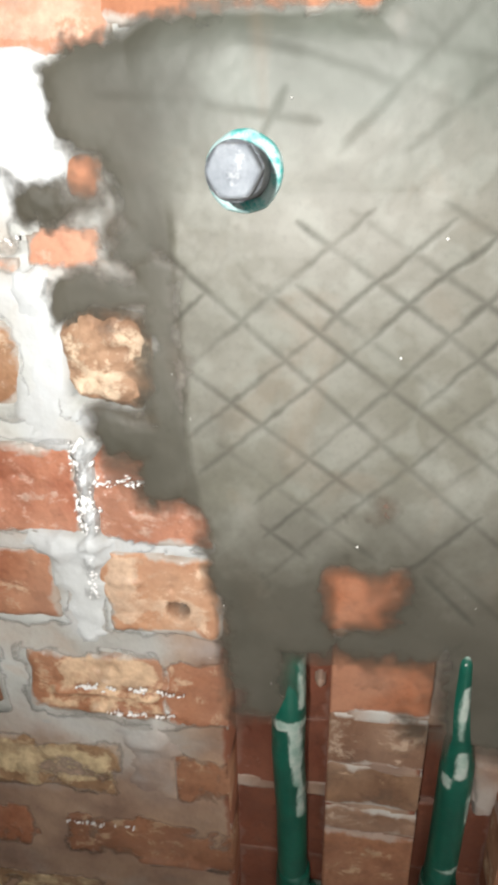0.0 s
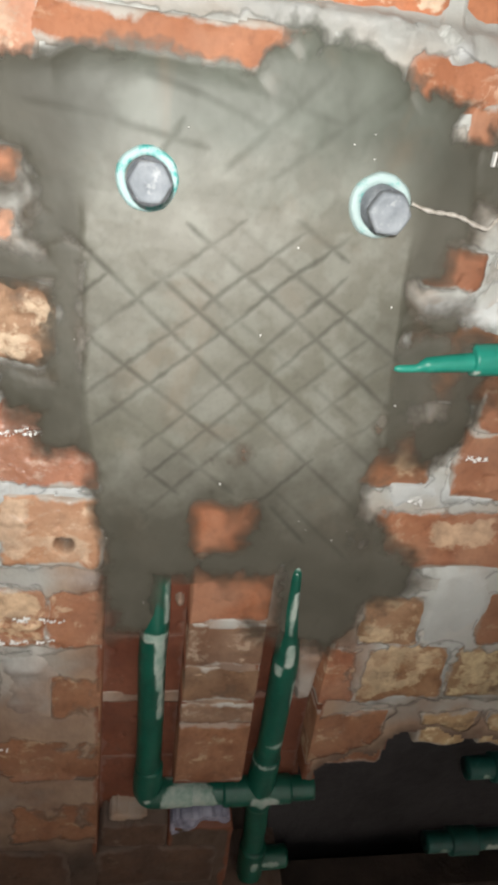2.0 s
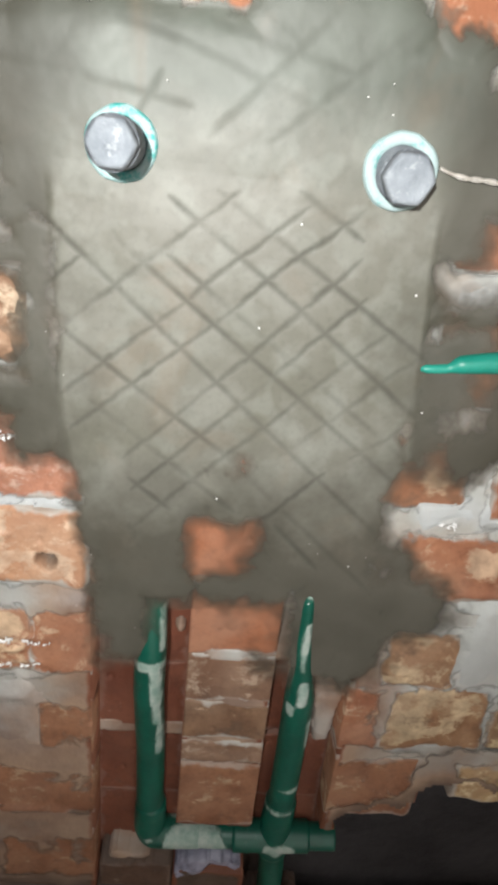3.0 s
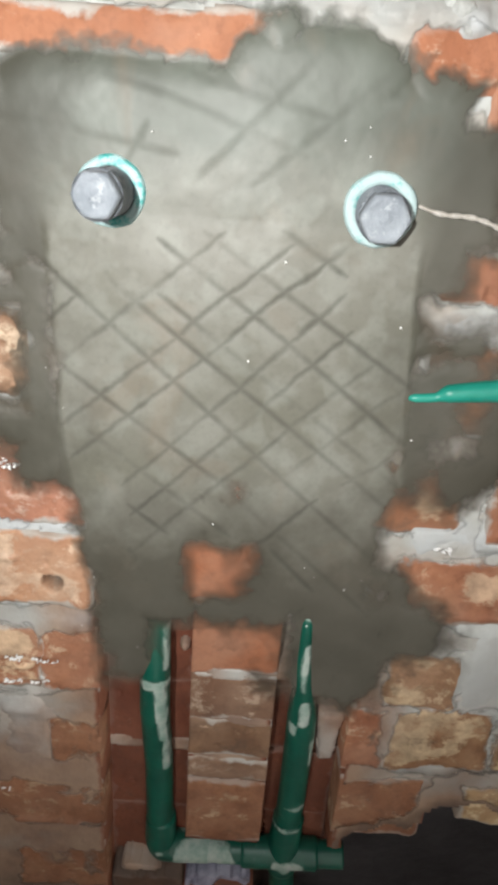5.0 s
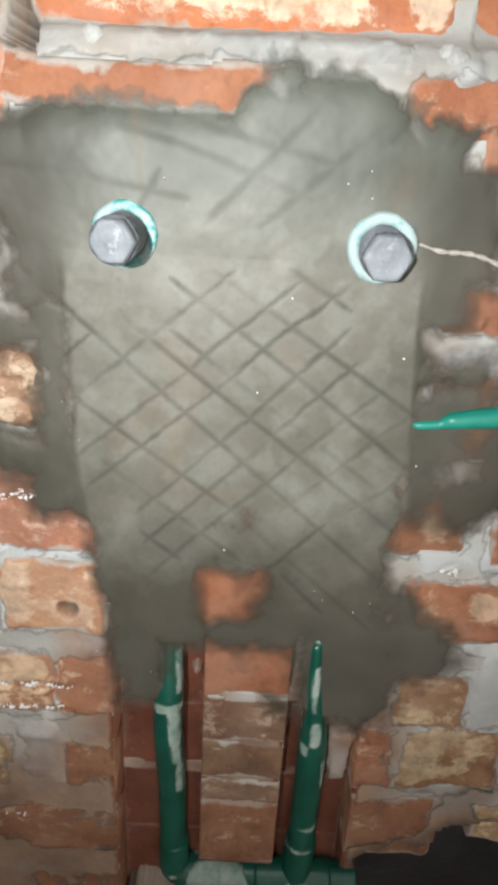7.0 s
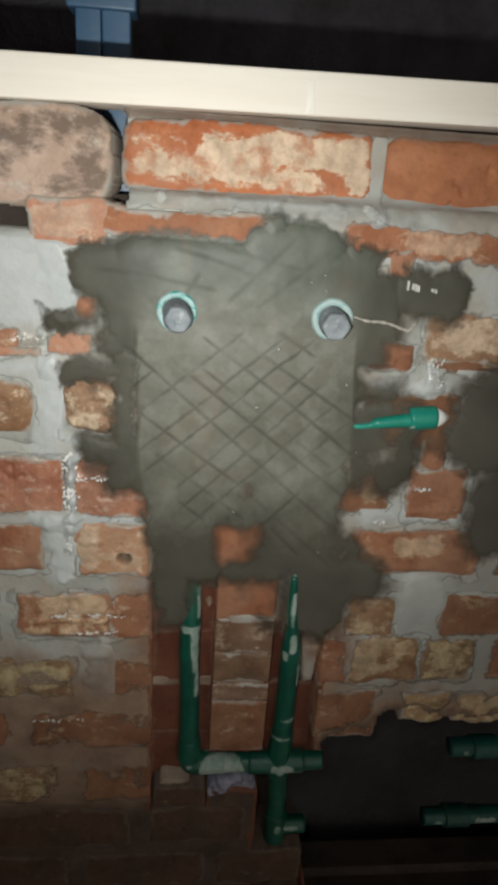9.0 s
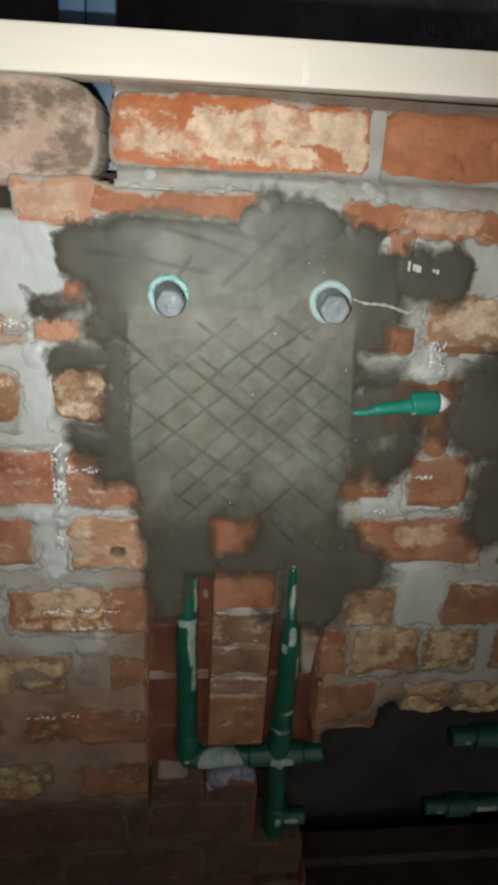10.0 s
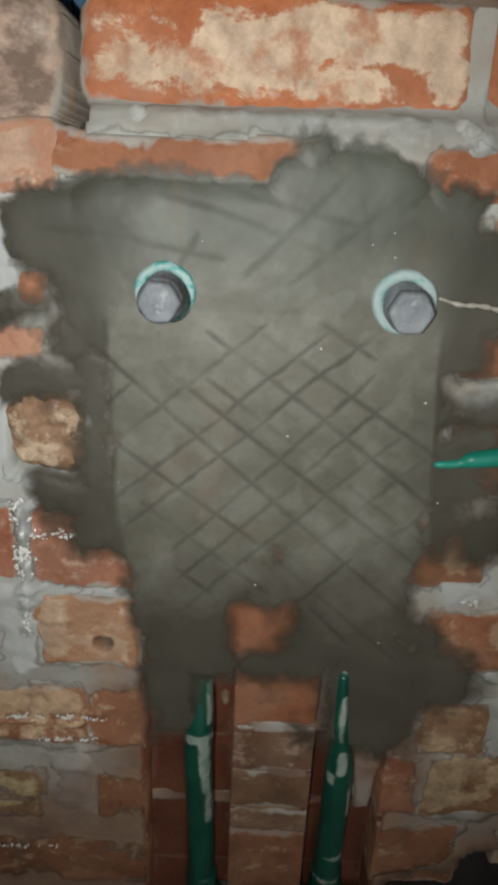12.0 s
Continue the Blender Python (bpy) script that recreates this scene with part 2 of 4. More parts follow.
def cement_material():
    k = Kit("damp_cement_render")
    groove, cover, dry_lit, soft = k.attribute("groove"), k.attribute("cover"), k.attribute("dry_lit"), k.attribute("soft")
    cloud = k.noise(13, 3, 0.5, None, 0.3)
    col = k.mix(k.step(cloud, 0.36, 0.66), (0.127, 0.125, 0.099), (0.180, 0.178, 0.152))
    col = k.mix(k.step(k.noise(34, 3, 0.5), 0.50, 0.66, 0, 0.55), col, (0.218, 0.221, 0.193))
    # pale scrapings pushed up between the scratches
    col = k.mix(k.calc("MULTIPLY", k.step(k.noise(48, 2, 0.4), 0.50, 0.60), k.calc("MULTIPLY", dry_lit, 0.30)), col, (0.251, 0.265, 0.235))
    col = k.mix(k.step(k.noise(240, 2, 0.5), 0.5, 0.75, 0, 0.18), col, (0.069, 0.068, 0.056))
    # greenish damp top, darkened further to offset strong torchlight there
    col = k.mix(k.calc("MULTIPLY", k.attribute("damp"), 0.85), col, k.mix(k.step(k.noise(24, 3, 0.5), 0.38, 0.62), (0.066, 0.077, 0.062), (0.098, 0.114, 0.095)))
    rust = k.step(k.noise(14, 4, 0.55, None, 0.8), 0.58, 0.74, 0, 0.26)
    col = k.mix(rust, col, (0.197, 0.125, 0.072))
    rim = k.mix(k.step(cloud, 0.38, 0.62), (0.035, 0.032, 0.022), (0.061, 0.056, 0.042))
    # rim tone; lower down it also paints the torch's falloff
    col = k.mix(k.calc("SUBTRACT", 0.88, k.calc("MULTIPLY", dry_lit, 0.88)), col, rim)
    # scratches darkened in colour: shade that their slight depth doesn't cast
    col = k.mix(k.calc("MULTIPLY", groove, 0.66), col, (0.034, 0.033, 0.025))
    # towards a soft rim the film is thin and stained by the brick below
    col = k.mix(k.calc("MULTIPLY", soft, k.step(k.calc("ADD", cover, k.step(k.noise(30, 4, 0.5), 0.3, 0.7, -0.2, 0.2)), 0.30, 0.78, 0.7, 0)), col, (0.091, 0.062, 0.039))
    rough = k.calc("ADD", k.calc("SUBTRACT", k.step(cloud, 0.3, 0.7, 0.60, 0.68), k.calc("MULTIPLY", dry_lit, 0.13)), k.calc("MULTIPLY", groove, 0.3))
    ragged = k.calc("ADD", k.step(k.noise(30, 4, 0.55, None, 0.4), 0.3, 0.7, -0.24, 0.24), k.step(k.noise(120, 3, 0.5), 0.3, 0.7, -0.07, 0.07))
    part_in = k.t.nodes.new("ShaderNodeMapRange")                 # crisp rim on the lime side, blurred on the brick side
    k.t.links.new(k.calc("ADD", cover, ragged), part_in.inputs["Value"])
    k.t.links.new(k.step(soft, 0, 1, 0.42, 0.16), part_in.inputs["From Min"])
    k.t.links.new(k.step(soft, 0, 1, 0.54, 0.86), part_in.inputs["From Max"])
    k.t.links.new(part_in.outputs["Result"], k.b.inputs["Alpha"])
    k.relief((k.noise(20, 2, 0.4), 0.0004), (k.noise(150, 2, 0.5), 0.0001))
    return k.done(col, rough)


def pipe_material(name, low=(0.002, 0.060, 0.040), high=(0.004, 0.098, 0.066)):
    """Green plastic with pale mortar where the smear layer puts it."""
    k = Kit(name)
    col = k.mix(k.step(k.noise(30, 4), 0.35, 0.7), low, high)
    col = k.mix(k.step(k.noise(80, 5, 0.7), 0.60, 0.74, 0, 0.35), col, (0.10, 0.16, 0.13))
    smear = k.calc("ADD", k.attribute("smear"), k.step(k.noise(90, 6, 0.66, (1.0, 1.0, 0.4)), 0.3, 0.7, -0.42, 0.42))
    mask = k.step(smear, 0.36, 0.72)
    tone = k.mix(k.step(k.noise(70, 5), 0.35, 0.7), (0.42, 0.48, 0.44), (0.16, 0.28, 0.23))
    col = k.mix(k.calc("MULTIPLY", mask, 0.92), col, tone)
    k.relief((mask, 0.0006), (k.noise(200, 4), 0.0002))
    return k.done(col, k.step(mask, 0, 1, 0.42, 0.75))


def plain_material(name, a, b, scale, rough, bump=0.0004, stretch=None, dirt=None, share=0.4):
    k = Kit(name)
    col = k.mix(k.step(k.noise(scale, 6, 0.65, stretch), 0.35, 0.68), a, b)
    if dirt:
        col = k.mix(k.step(k.noise(scale * 1.7, 6, 0.7), 0.64 - share * 0.2, 0.74 - share * 0.2, 0, 0.85), col, dirt)
    k.relief((k.noise(scale * 6, 5, 0.7, stretch), bump))
    return k.done(col, rough)


M["mortar"] = mortar_material("lime_mortar")
M["wash"] = mortar_material("lime_mortar_wash", True)
M["cement"] = cement_material()
M["pipe"] = pipe_material("green_plastic_pipe")
# copy for the hollow, the shade there put into the green
M["shaded_pipe"] = pipe_material("shaded_green_plastic_pipe", (0.004, 0.055, 0.048), (0.008, 0.10, 0.085))
# less smeared and brighter: torchlight on the side pipe put into its colour
M["clean_lit"] = pipe_material("clean_lit_green_plastic_pipe", (0.008, 0.21, 0.155), (0.024, 0.30, 0.23))
M["ring"] = plain_material("turquoise_socket", (0.03, 0.36, 0.34), (0.12, 0.46, 0.44), 46, 0.45, 0.0007, None, (0.46, 0.60, 0.61), 1.15)
M["pale_ring"] = plain_material("smeared_turquoise_socket", (0.08, 0.38, 0.36), (0.30, 0.52, 0.51), 46, 0.5, 0.0009, None, (0.46, 0.56, 0.57), 1.5)
M["plug"] = plain_material("grey_blue_plastic", (0.19, 0.215, 0.245), (0.30, 0.33, 0.365), 70, 0.46, 0.0010, None, (0.42, 0.45, 0.48))
M["wood"] = plain_material("planed_pine", (0.83, 0.765, 0.69), (0.89, 0.84, 0.78), 26, 0.55, 0.0003, (0.15, 1.0, 2.2))
M["blue"] = plain_material("blue_painted_metal", (0.045, 0.105, 0.20), (0.075, 0.15, 0.26), 20, 0.4, 0.0002)
M["string"] = plain_material("crusted_string", (0.42, 0.38, 0.33), (0.70, 0.67, 0.62), 220, 0.8, 0.0012)
M["scrap"] = plain_material("crumpled_film", (0.15, 0.15, 0.21), (0.34, 0.34, 0.43), 40, 0.35, 0.0008)
M["chip"] = plain_material("white_chip", (0.70, 0.70, 0.68), (0.80, 0.80, 0.78), 90, 0.6)
M["lump"] = plain_material("lime_mortar_lump", (0.34, 0.345, 0.33), (0.46, 0.475, 0.46), 60, 0.6, 0.0006)
M["pale"] = plain_material("rubbed_pine", (0.86, 0.82, 0.75), (0.90, 0.87, 0.81), 30, 0.5)
# white for the flakes that stand in for glints on wet brick
M["glint_white"] = plain_material("glint_white_flake", (0.76, 0.76, 0.75), (0.86, 0.86, 0.86), 120, 0.16, 0.0006)
# wall core and foot: the gloom inside gaps put into their colour
M["dark_tone"] = plain_material("dark_rough_wall", (0.035, 0.026, 0.022), (0.075, 0.055, 0.045), 12, 0.9, 0.004)
# backdrop wall, darkened in colour for the unlit space beyond
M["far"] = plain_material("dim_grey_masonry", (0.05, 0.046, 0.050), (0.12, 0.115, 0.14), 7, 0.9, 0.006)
# back of the hollow, its lack of light painted as dark masonry
M["deep"] = plain_material("unlit_hollow_masonry", (0.028, 0.026, 0.027), (0.050, 0.047, 0.050), 9, 0.95, 0.005)
# pale enough for the unseen room to bounce fill light
M["plain"] = plain_material("grey_room_plaster", (0.52, 0.50, 0.47), (0.62, 0.60, 0.57), 4, 0.9, 0.003)


# ---- building helpers ----
def part(name, bm, material, parent=None, label="", at=None, smooth=True):
    """Links a bmesh as one object under a thing or a part."""
    me = bpy.data.meshes.new(name)
    bm.normal_update()
    bm.to_mesh(me)
    bm.free()
    me.materials.append(material)
    if smooth:
        me.shade_smooth()
    ob = new(name, me)
    if at is not None:
        ob.location = at
    if parent is not None:
        ob.parent = parent
    if label:
        tagged(ob, label)
    return ob


def grid_part(name, xs, zs, keep, ys, material, parent=None, back=None, at=None, layers=()):
    """A relief sheet over a grid of x and z: y is ys[i, j]; cells where keep is false are left out; edges run back to y = back."""
    nx, nz = len(xs), len(zs)
    X, Z = np.meshgrid(xs, zs, indexing="ij")
    verts = np.stack([X, ys, Z], axis=-1).reshape(-1, 3)
    cell = keep[:-1, :-1] & keep[1:, :-1] & keep[:-1, 1:] & keep[1:, 1:]
    I, J = np.nonzero(cell)
    a = I * nz + J
    faces = np.stack([a, a + nz, a + nz + 1, a + 1], axis=-1)
    verts_list, faces_list = [verts], [faces]
    values = [np.asarray(layer[1]).reshape(-1) for layer in layers]
    if back is not None:
        pad = np.zeros((nx + 1, nz + 1), bool)
        pad[1:-1, 1:-1] = cell
        edges = []
        for di, dj, u, v in ((-1, 0, 1, 0), (1, 0, nz, nz + 1), (0, -1, 0, nz), (0, 1, nz + 1, 1)):
            rim = cell & ~pad[1 + di:nx + di, 1 + dj:nz + dj]
            p, q = np.nonzero(rim)
            base = p * nz + q
            edges.append(np.stack([base + u, base + v], axis=-1))
        edges = np.concatenate(edges)
        used = np.unique(edges)
        index = np.full(nx * nz, -1)
        index[used] = np.arange(len(used)) + nx * nz
        low = verts[used].copy()
        low[:, 1] = back
        verts_list.append(low)
        faces_list.append(np.stack([edges[:, 1], edges[:, 0], index[edges[:, 0]], index[edges[:, 1]]], axis=-1))
        values = [np.concatenate([v, v[used]]) for v in values]
    V, F = np.concatenate(verts_list), np.concatenate(faces_list)
    live = np.unique(F)
    renum = np.full(len(V), -1)
    renum[live] = np.arange(len(live))
    me = bpy.data.meshes.new(name)
    me.from_pydata(V[live].tolist(), [], renum[F].tolist())
    me.update()
    for (key, _), v in zip(layers, values):
        att = me.attributes.new(key, "FLOAT", "POINT")
        att.data.foreach_set("value", v[live].astype(np.float32))
    me.materials.append(material)
    me.shade_smooth()
    ob = new(name, me)
    if at is not None:
        ob.location = at
    if parent is not None:
        ob.parent = parent
    return ob


def smooth_noise(x, z, scale, seed, octaves=4, gain=0.55):
    """Value noise on arrays, about -1 to 1."""
    rng = np.random.RandomState(seed)
    table = rng.rand(256, 256) * 2 - 1
    out, amp, total = np.zeros_like(x), 1.0, 0.0
    for _ in range(octaves):
        u, v = x * scale + 91.7, z * scale + 43.1
        i, j = np.floor(u).astype(int), np.floor(v).astype(int)
        fu, fv = u - i, v - j
        fu, fv = fu * fu * (3 - 2 * fu), fv * fv * (3 - 2 * fv)
        g = lambda p, q: table[(i + p) % 256, (j + q) % 256]
        out += amp * ((g(0, 0) * (1 - fu) + g(1, 0) * fu) * (1 - fv) + (g(0, 1) * (1 - fu) + g(1, 1) * fu) * fv)
        total += amp
        amp, scale = amp * gain, scale * 2.03
    return out / total


def box_field(x, z, cx, cz, hx, hz, r):
    """Signed distance to a rounded box in the wall's plane."""
    qx, qz = np.abs(x - cx) - hx + r, np.abs(z - cz) - hz + r
    return np.hypot(np.maximum(qx, 0), np.maximum(qz, 0)) + np.minimum(np.maximum(qx, qz), 0) - r


# lime film on the bricks, and runs of water: x, z, half sizes
FILMS = ((-0.080, 1.328, 0.038, 0.010), (-0.020, 1.338, 0.040, 0.018), (0.045, 1.347, 0.052, 0.014), (0.020, 1.324, 0.040, 0.006), (0.088, 1.330, 0.010, 0.014), (0.178, 1.277, 0.034, 0.010), (-0.185, 1.275, 0.030, 0.012),
         (0.235, 1.190, 0.040, 0.018), (-0.185, 0.866, 0.034, 0.011), (0.205, 0.945, 0.032, 0.012), (0.160, 0.785, 0.018, 0.026), (-0.165, 0.940, 0.008, 0.026), (-0.25, 0.765, 0.05, 0.012))
WETS = ((-0.181, 1.016, 0.006, 0.034), (-0.152, 1.021, 0.024, 0.0035), (-0.184, 0.950, 0.004, 0.018), (-0.166, 0.8525, 0.042, 0.0028), (-0.160, 0.829, 0.026, 0.0026),
        (0.196, 1.018, 0.010, 0.003), (0.155, 0.977, 0.007, 0.003), (0.190, 1.150, 0.010, 0.016), (-0.216, 1.166, 0.016, 0.003), (-0.205, 0.700, 0.030, 0.002))


def layer_of(boxes, x, z, seed, soft, wander):
    """How far a point lies inside any of the boxes, with a wandering rim."""
    out, n = np.zeros_like(x), wander * smooth_noise(x, z, 75, seed, 3)
    for c in boxes:
        out = np.maximum(out, np.clip(0.5 - (box_field(x, z, *c, min(c[2:])) + n) / soft, 0, 1))
    return out


brick_seed = [10]
PLACED = []


def brick(x0, x1, z0, z1, look_of, parent, front=0.0, deep=0.075, r=0.008, ragged=0.0022, cell=0.0017, pit=None, ridges=(), name="brick", cut=(-9, 9)):
    """One worn brick: rounded and chipped edges, an uneven face."""
    brick_seed[0] += 1
    s = brick_seed[0]
    x0, x1 = x0 - 0.02 * (cut[0] > -9), x1 + 0.02 * (cut[1] < 9)   # sawn ends have no rounding
    cx, cz, hx, hz = (x0 + x1) / 2, (z0 + z1) / 2, (x1 - x0) / 2 + 0.001, (z1 - z0) / 2 + 0.003
    if front < 0.006 and z0 > 0.55:
        PLACED.append((cx, cz, hx, hz))
    nx, nz = max(8, int(2 * hx / cell)), max(8, int(2 * hz / cell))
    xs, zs = np.linspace(-hx, hx, nx), np.linspace(-hz, hz, nz)
    X, Z = np.meshgrid(xs, zs, indexing="ij")
    gx, gz = X + cx, Z + cz
    r = min(r, 0.019) if front > 0.01 else r * 0.72
    field = box_field(X, Z, 0, 0, hx - 0.001, hz - 0.001, r * 1.25) + ragged * smooth_noise(gx, gz, 55, s, 4) + 1.6 * ragged * smooth_noise(gx, gz, 16, s + 300, 2) + ragged * 0.8
    d = np.clip(-field / r, 0, 1)
    y = front + r * (0.8 if front > 0.01 or look_of == "knob" else 0.42) * (1 - np.sqrt(1 - (1 - d) ** 2))
    y = y + 0.0016 * smooth_noise(gx, gz, 30, s + 500, 5)
    if look_of == "knob":                                         # a broken, crumbling face
        y = y + 0.0032 * smooth_noise(gx, gz, 48, s + 5, 4) + 0.0030 * smooth_noise(gx, gz, 150, s + 6, 3) + 0.005 * np.clip((X + 0.3 * Z) / 0.02, 0, 1) * np.clip(0.6 - Z / 0.02, 0, 1)
    shaded_pit = X * 0
    if pit:                                                       # a hole, its inner shade put into the colour
        shaded_pit = np.clip(2.4 - 2.4 * np.hypot(X - pit[0], Z - pit[1]) / pit[2] - 1.3 * smooth_noise(gx, gz, 110, s + 3, 3), 0, 1)
        y = y + 0.014 * shaded_pit
    pits = np.clip(smooth_noise(gx, gz, 90, s + 900, 2) - 0.55, 0, 1)
    y = y + pits * 0.008
    for a, b, dz, high in ridges:                                 # chipped layers that stand out as ledges
        across = np.clip((X - a) / 0.006, 0, 1) * np.clip((b - X) / 0.006, 0, 1)
        lift = np.clip(1 - np.abs(Z - dz - 0.002 * smooth_noise(gx, gz * 0, 40, s + 70, 3)) / 0.0052, 0, 1)
        y = y - high * across * lift * (0.85 + 0.35 * smooth_noise(gx, gz, 70, s + 71, 3))
    limed, run = layer_of(FILMS, gx, gz, 40, 0.012, 0.005), layer_of(WETS, gx, gz, 41, 0.004, 0.004)
    y = y - run * (0.001 + 0.0012 * smooth_noise(gx, gz, 110, s + 42, 2))
    keep = (field < 0.0008) & (gx > cut[0]) & (gx < cut[1])
    edge = np.clip(1 + field / 0.014, 0, 1)
    return grid_part(name, xs, zs, keep, y, M[look_of], parent, deep, (cx, 0, cz), (("edge", edge), ("shaded_pit", shaded_pit), ("film", limed), ("wet", run), ("clay", edge * 0 + 0.8)))


def tube(bm, pts, radius, sides=20, closed_ends=True):
    """A round tube along points, with one radius or one for each point."""
    pts = [Vector(p) for p in pts]
    radii = radius if isinstance(radius, (list, tuple)) else [radius] * len(pts)
    rings = []
    for i, p in enumerate(pts):
        way = (pts[min(i + 1, len(pts) - 1)] - pts[max(i - 1, 0)]).normalized()
        side = way.cross(Vector((0, 1, 0)) if abs(way.y) < 0.9 else Vector((0, 0, 1))).normalized()
        up = side.cross(way).normalized()
        rings.append([bm.verts.new(p + (side * math.cos(a) + up * math.sin(a)) * radii[i])
                      for a in (2 * math.pi * k / sides for k in range(sides))])
    for a, b in zip(rings, rings[1:]):
        for k in range(sides):
            bm.faces.new((a[k], b[k], b[(k + 1) % sides], a[(k + 1) % sides]))
    if closed_ends:
        bm.faces.new(rings[0])
        bm.faces.new(list(reversed(rings[-1])))
    bmesh.ops.recalc_face_normals(bm, faces=bm.faces)
    return bm


def block(x0, x1, y0, y1, z0, z1, bevel=0.0):
    bm = bmesh.new()
    bmesh.ops.create_cube(bm, size=1.0)
    for v in bm.verts:
        v.co = Vector(((x0 + x1) / 2 + v.co.x * (x1 - x0), (y0 + y1) / 2 + v.co.y * (y1 - y0), (z0 + z1) / 2 + v.co.z * (z1 - z0)))
    if bevel:
        bmesh.ops.bevel(bm, geom=list(bm.edges), offset=bevel, segments=3, affect="EDGES", profile=0.6)
    return bm


def thing(name, label, category, group="", at=(0, 0, 0)):
    ob = new(name)
    ob.location = at
    ob.empty_display_size = 0.02
    return tagged(ob, label, category, group)


# ---- the room ----
def structure(name, bm, material, label):
    return tagged(part(name, bm, material, smooth=False), label, name.split("_")[0], kind="structure")


structure("floor", block(-1.4, 1.6, -1.6, 1.6, -0.1, 0.0), M["plain"], "grey bare screed floor of the unfinished room")
structure("ceiling", block(-1.4, 1.6, -1.6, 1.6, 2.6, 2.7), M["plain"], "plain grey ceiling over the unfinished room")
# unseen wall; the opening is added to admit the background fill
south = structure("wall_south", block(-1.4, 0.0, -1.7, -1.6, 0.0, 2.6), M["plain"], "plain grey plaster wall, unseen, its doorway added to let fill light in")
part("wall_side", block(0.9, 1.6, -1.7, -1.6, 0.0, 2.6), M["plain"], south, smooth=False)
part("lintel", block(0.0, 0.9, -1.7, -1.6, 2.05, 2.6), M["plain"], south, smooth=False)
structure("wall_west", block(-1.5, -1.4, -1.7, 1.7, 0.0, 2.6), M["plain"], "plain grey plaster side wall of the room")
structure("wall_east", block(1.6, 1.7, -1.7, 1.7, 0.0, 2.6), M["plain"], "plain grey plaster side wall of the room")
structure("wall_beyond", block(-1.4, 1.6, 0.75, 0.85, 0.0, 2.6), M["far"], "dark masonry wall added to close the unlit space beyond the low wall")

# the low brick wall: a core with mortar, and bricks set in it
wall = structure("wall_north", block(-1.4, 0.10, 0.075, 0.12, 0.0, 1.30), M["dark_tone"], "low wall of old red bricks in crumbling lime mortar")
part("core", block(0.10, 1.6, 0.075, 0.12, 0.74, 1.30), M["dark_tone"], wall, smooth=False)
part("core", block(0.10, 1.6, 0.075, 0.12, 0.0, 0.32), M["dark_tone"], wall, smooth=False)
part("core", block(0.70, 1.6, 0.0751, 0.12, 0.32, 0.74), M["dark_tone"], wall, smooth=False)
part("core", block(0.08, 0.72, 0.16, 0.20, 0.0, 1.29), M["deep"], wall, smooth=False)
part("wall_flank", block(-1.4, -0.5, 0.002, 0.0749, 0.0, 1.30), M["plain"], wall, smooth=False)
part("wall_flank", block(0.6, 1.6, 0.002, 0.0749, 0.0, 1.30), M["plain"], wall, smooth=False)
part("wall_foot", block(-0.499, 0.599, 0.002, 0.0748, 0.0, 0.30), M["dark_tone"], wall, smooth=False)

# chases cut for the pipes and the broken-out hollow: centre x, z, half sizes
CHASES = ((-0.0575, 0.7135, 0.0355, 0.1815), (0.0790, 0.63, 0.0310, 0.203), (0.02, 0.607, 0.112, 0.033))
HOLLOW = ((0.40, 0.42, 0.27, 0.245), (0.085, 0.46, 0.035, 0.105), (0.30, 0.62, 0.10, 0.075), (0.225, 0.65, 0.04, 0.055), (0.185, 0.60, 0.06, 0.07), (0.165, 0.50, 0.065, 0.12))


def hollows(x, z):
    """Signed distance to the chases and the broken-out hollow."""
    n = smooth_noise(x, z, 38, 4, 4)
    f = np.full_like(x, 9.0)
    for c in CHASES:
        f = np.minimum(f, box_field(x, z, *c, 0.006))
    f = f + 0.0007 * n
    for c in HOLLOW:
        f = np.minimum(f, box_field(x, z, *c, 0.03) + 0.014 * n)
    return f


# mortar dabs that stand proud: x, z, half sizes, height, whiteness
DABS = (
    (-0.255, 1.228, 0.090, 0.050, 0.010, 0.8), (-0.198, 1.095, 0.017, 0.060, 0.010, 0.8), (-0.26, 1.138, 0.07, 0.012, 0.009, 1.0), (-0.16, 1.060, 0.03, 0.008, 0.008, 0.8),
    # two white dabs painted as the glare between the red bricks
    (-0.179, 1.012, 0.006, 0.036, 0.026, 1.0), (-0.163, 1.020, 0.012, 0.008, 0.024, 0.9),
    (-0.192, 0.935, 0.017, 0.045, 0.012, 0.6), (-0.19, 0.972, 0.09, 0.008, 0.010, 0.7), (-0.14, 0.892, 0.06, 0.010, 0.010, 0.3),
    (-0.155, 0.765, 0.022, 0.04, 0.010, 0.1), (-0.20, 0.805, 0.06, 0.012, 0.010, 0.2),
    (-0.05, 1.303, 0.14, 0.006, 0.012, 0.2), (0.20, 1.300, 0.14, 0.010, 0.012, 0.2), (0.265, 1.232, 0.045, 0.040, 0.010, 0.7), (0.113, 1.290, 0.010, 0.010, 0.020, 0.9),
    (0.190, 0.985, 0.06, 0.010, 0.012, 0.6), (0.165, 1.133, 0.045, 0.009, 0.012, 0.5), (0.188, 1.146, 0.010, 0.020, 0.014, 0.8), (0.222, 0.86, 0.030, 0.055, 0.012, 0.3),
    (0.095, 0.77, 0.011, 0.035, 0.012, 0.6), (-0.025, 1.302, 0.042, 0.008, 0.018, 0.5), (0.052, 1.304, 0.030, 0.008, 0.016, 0.4))


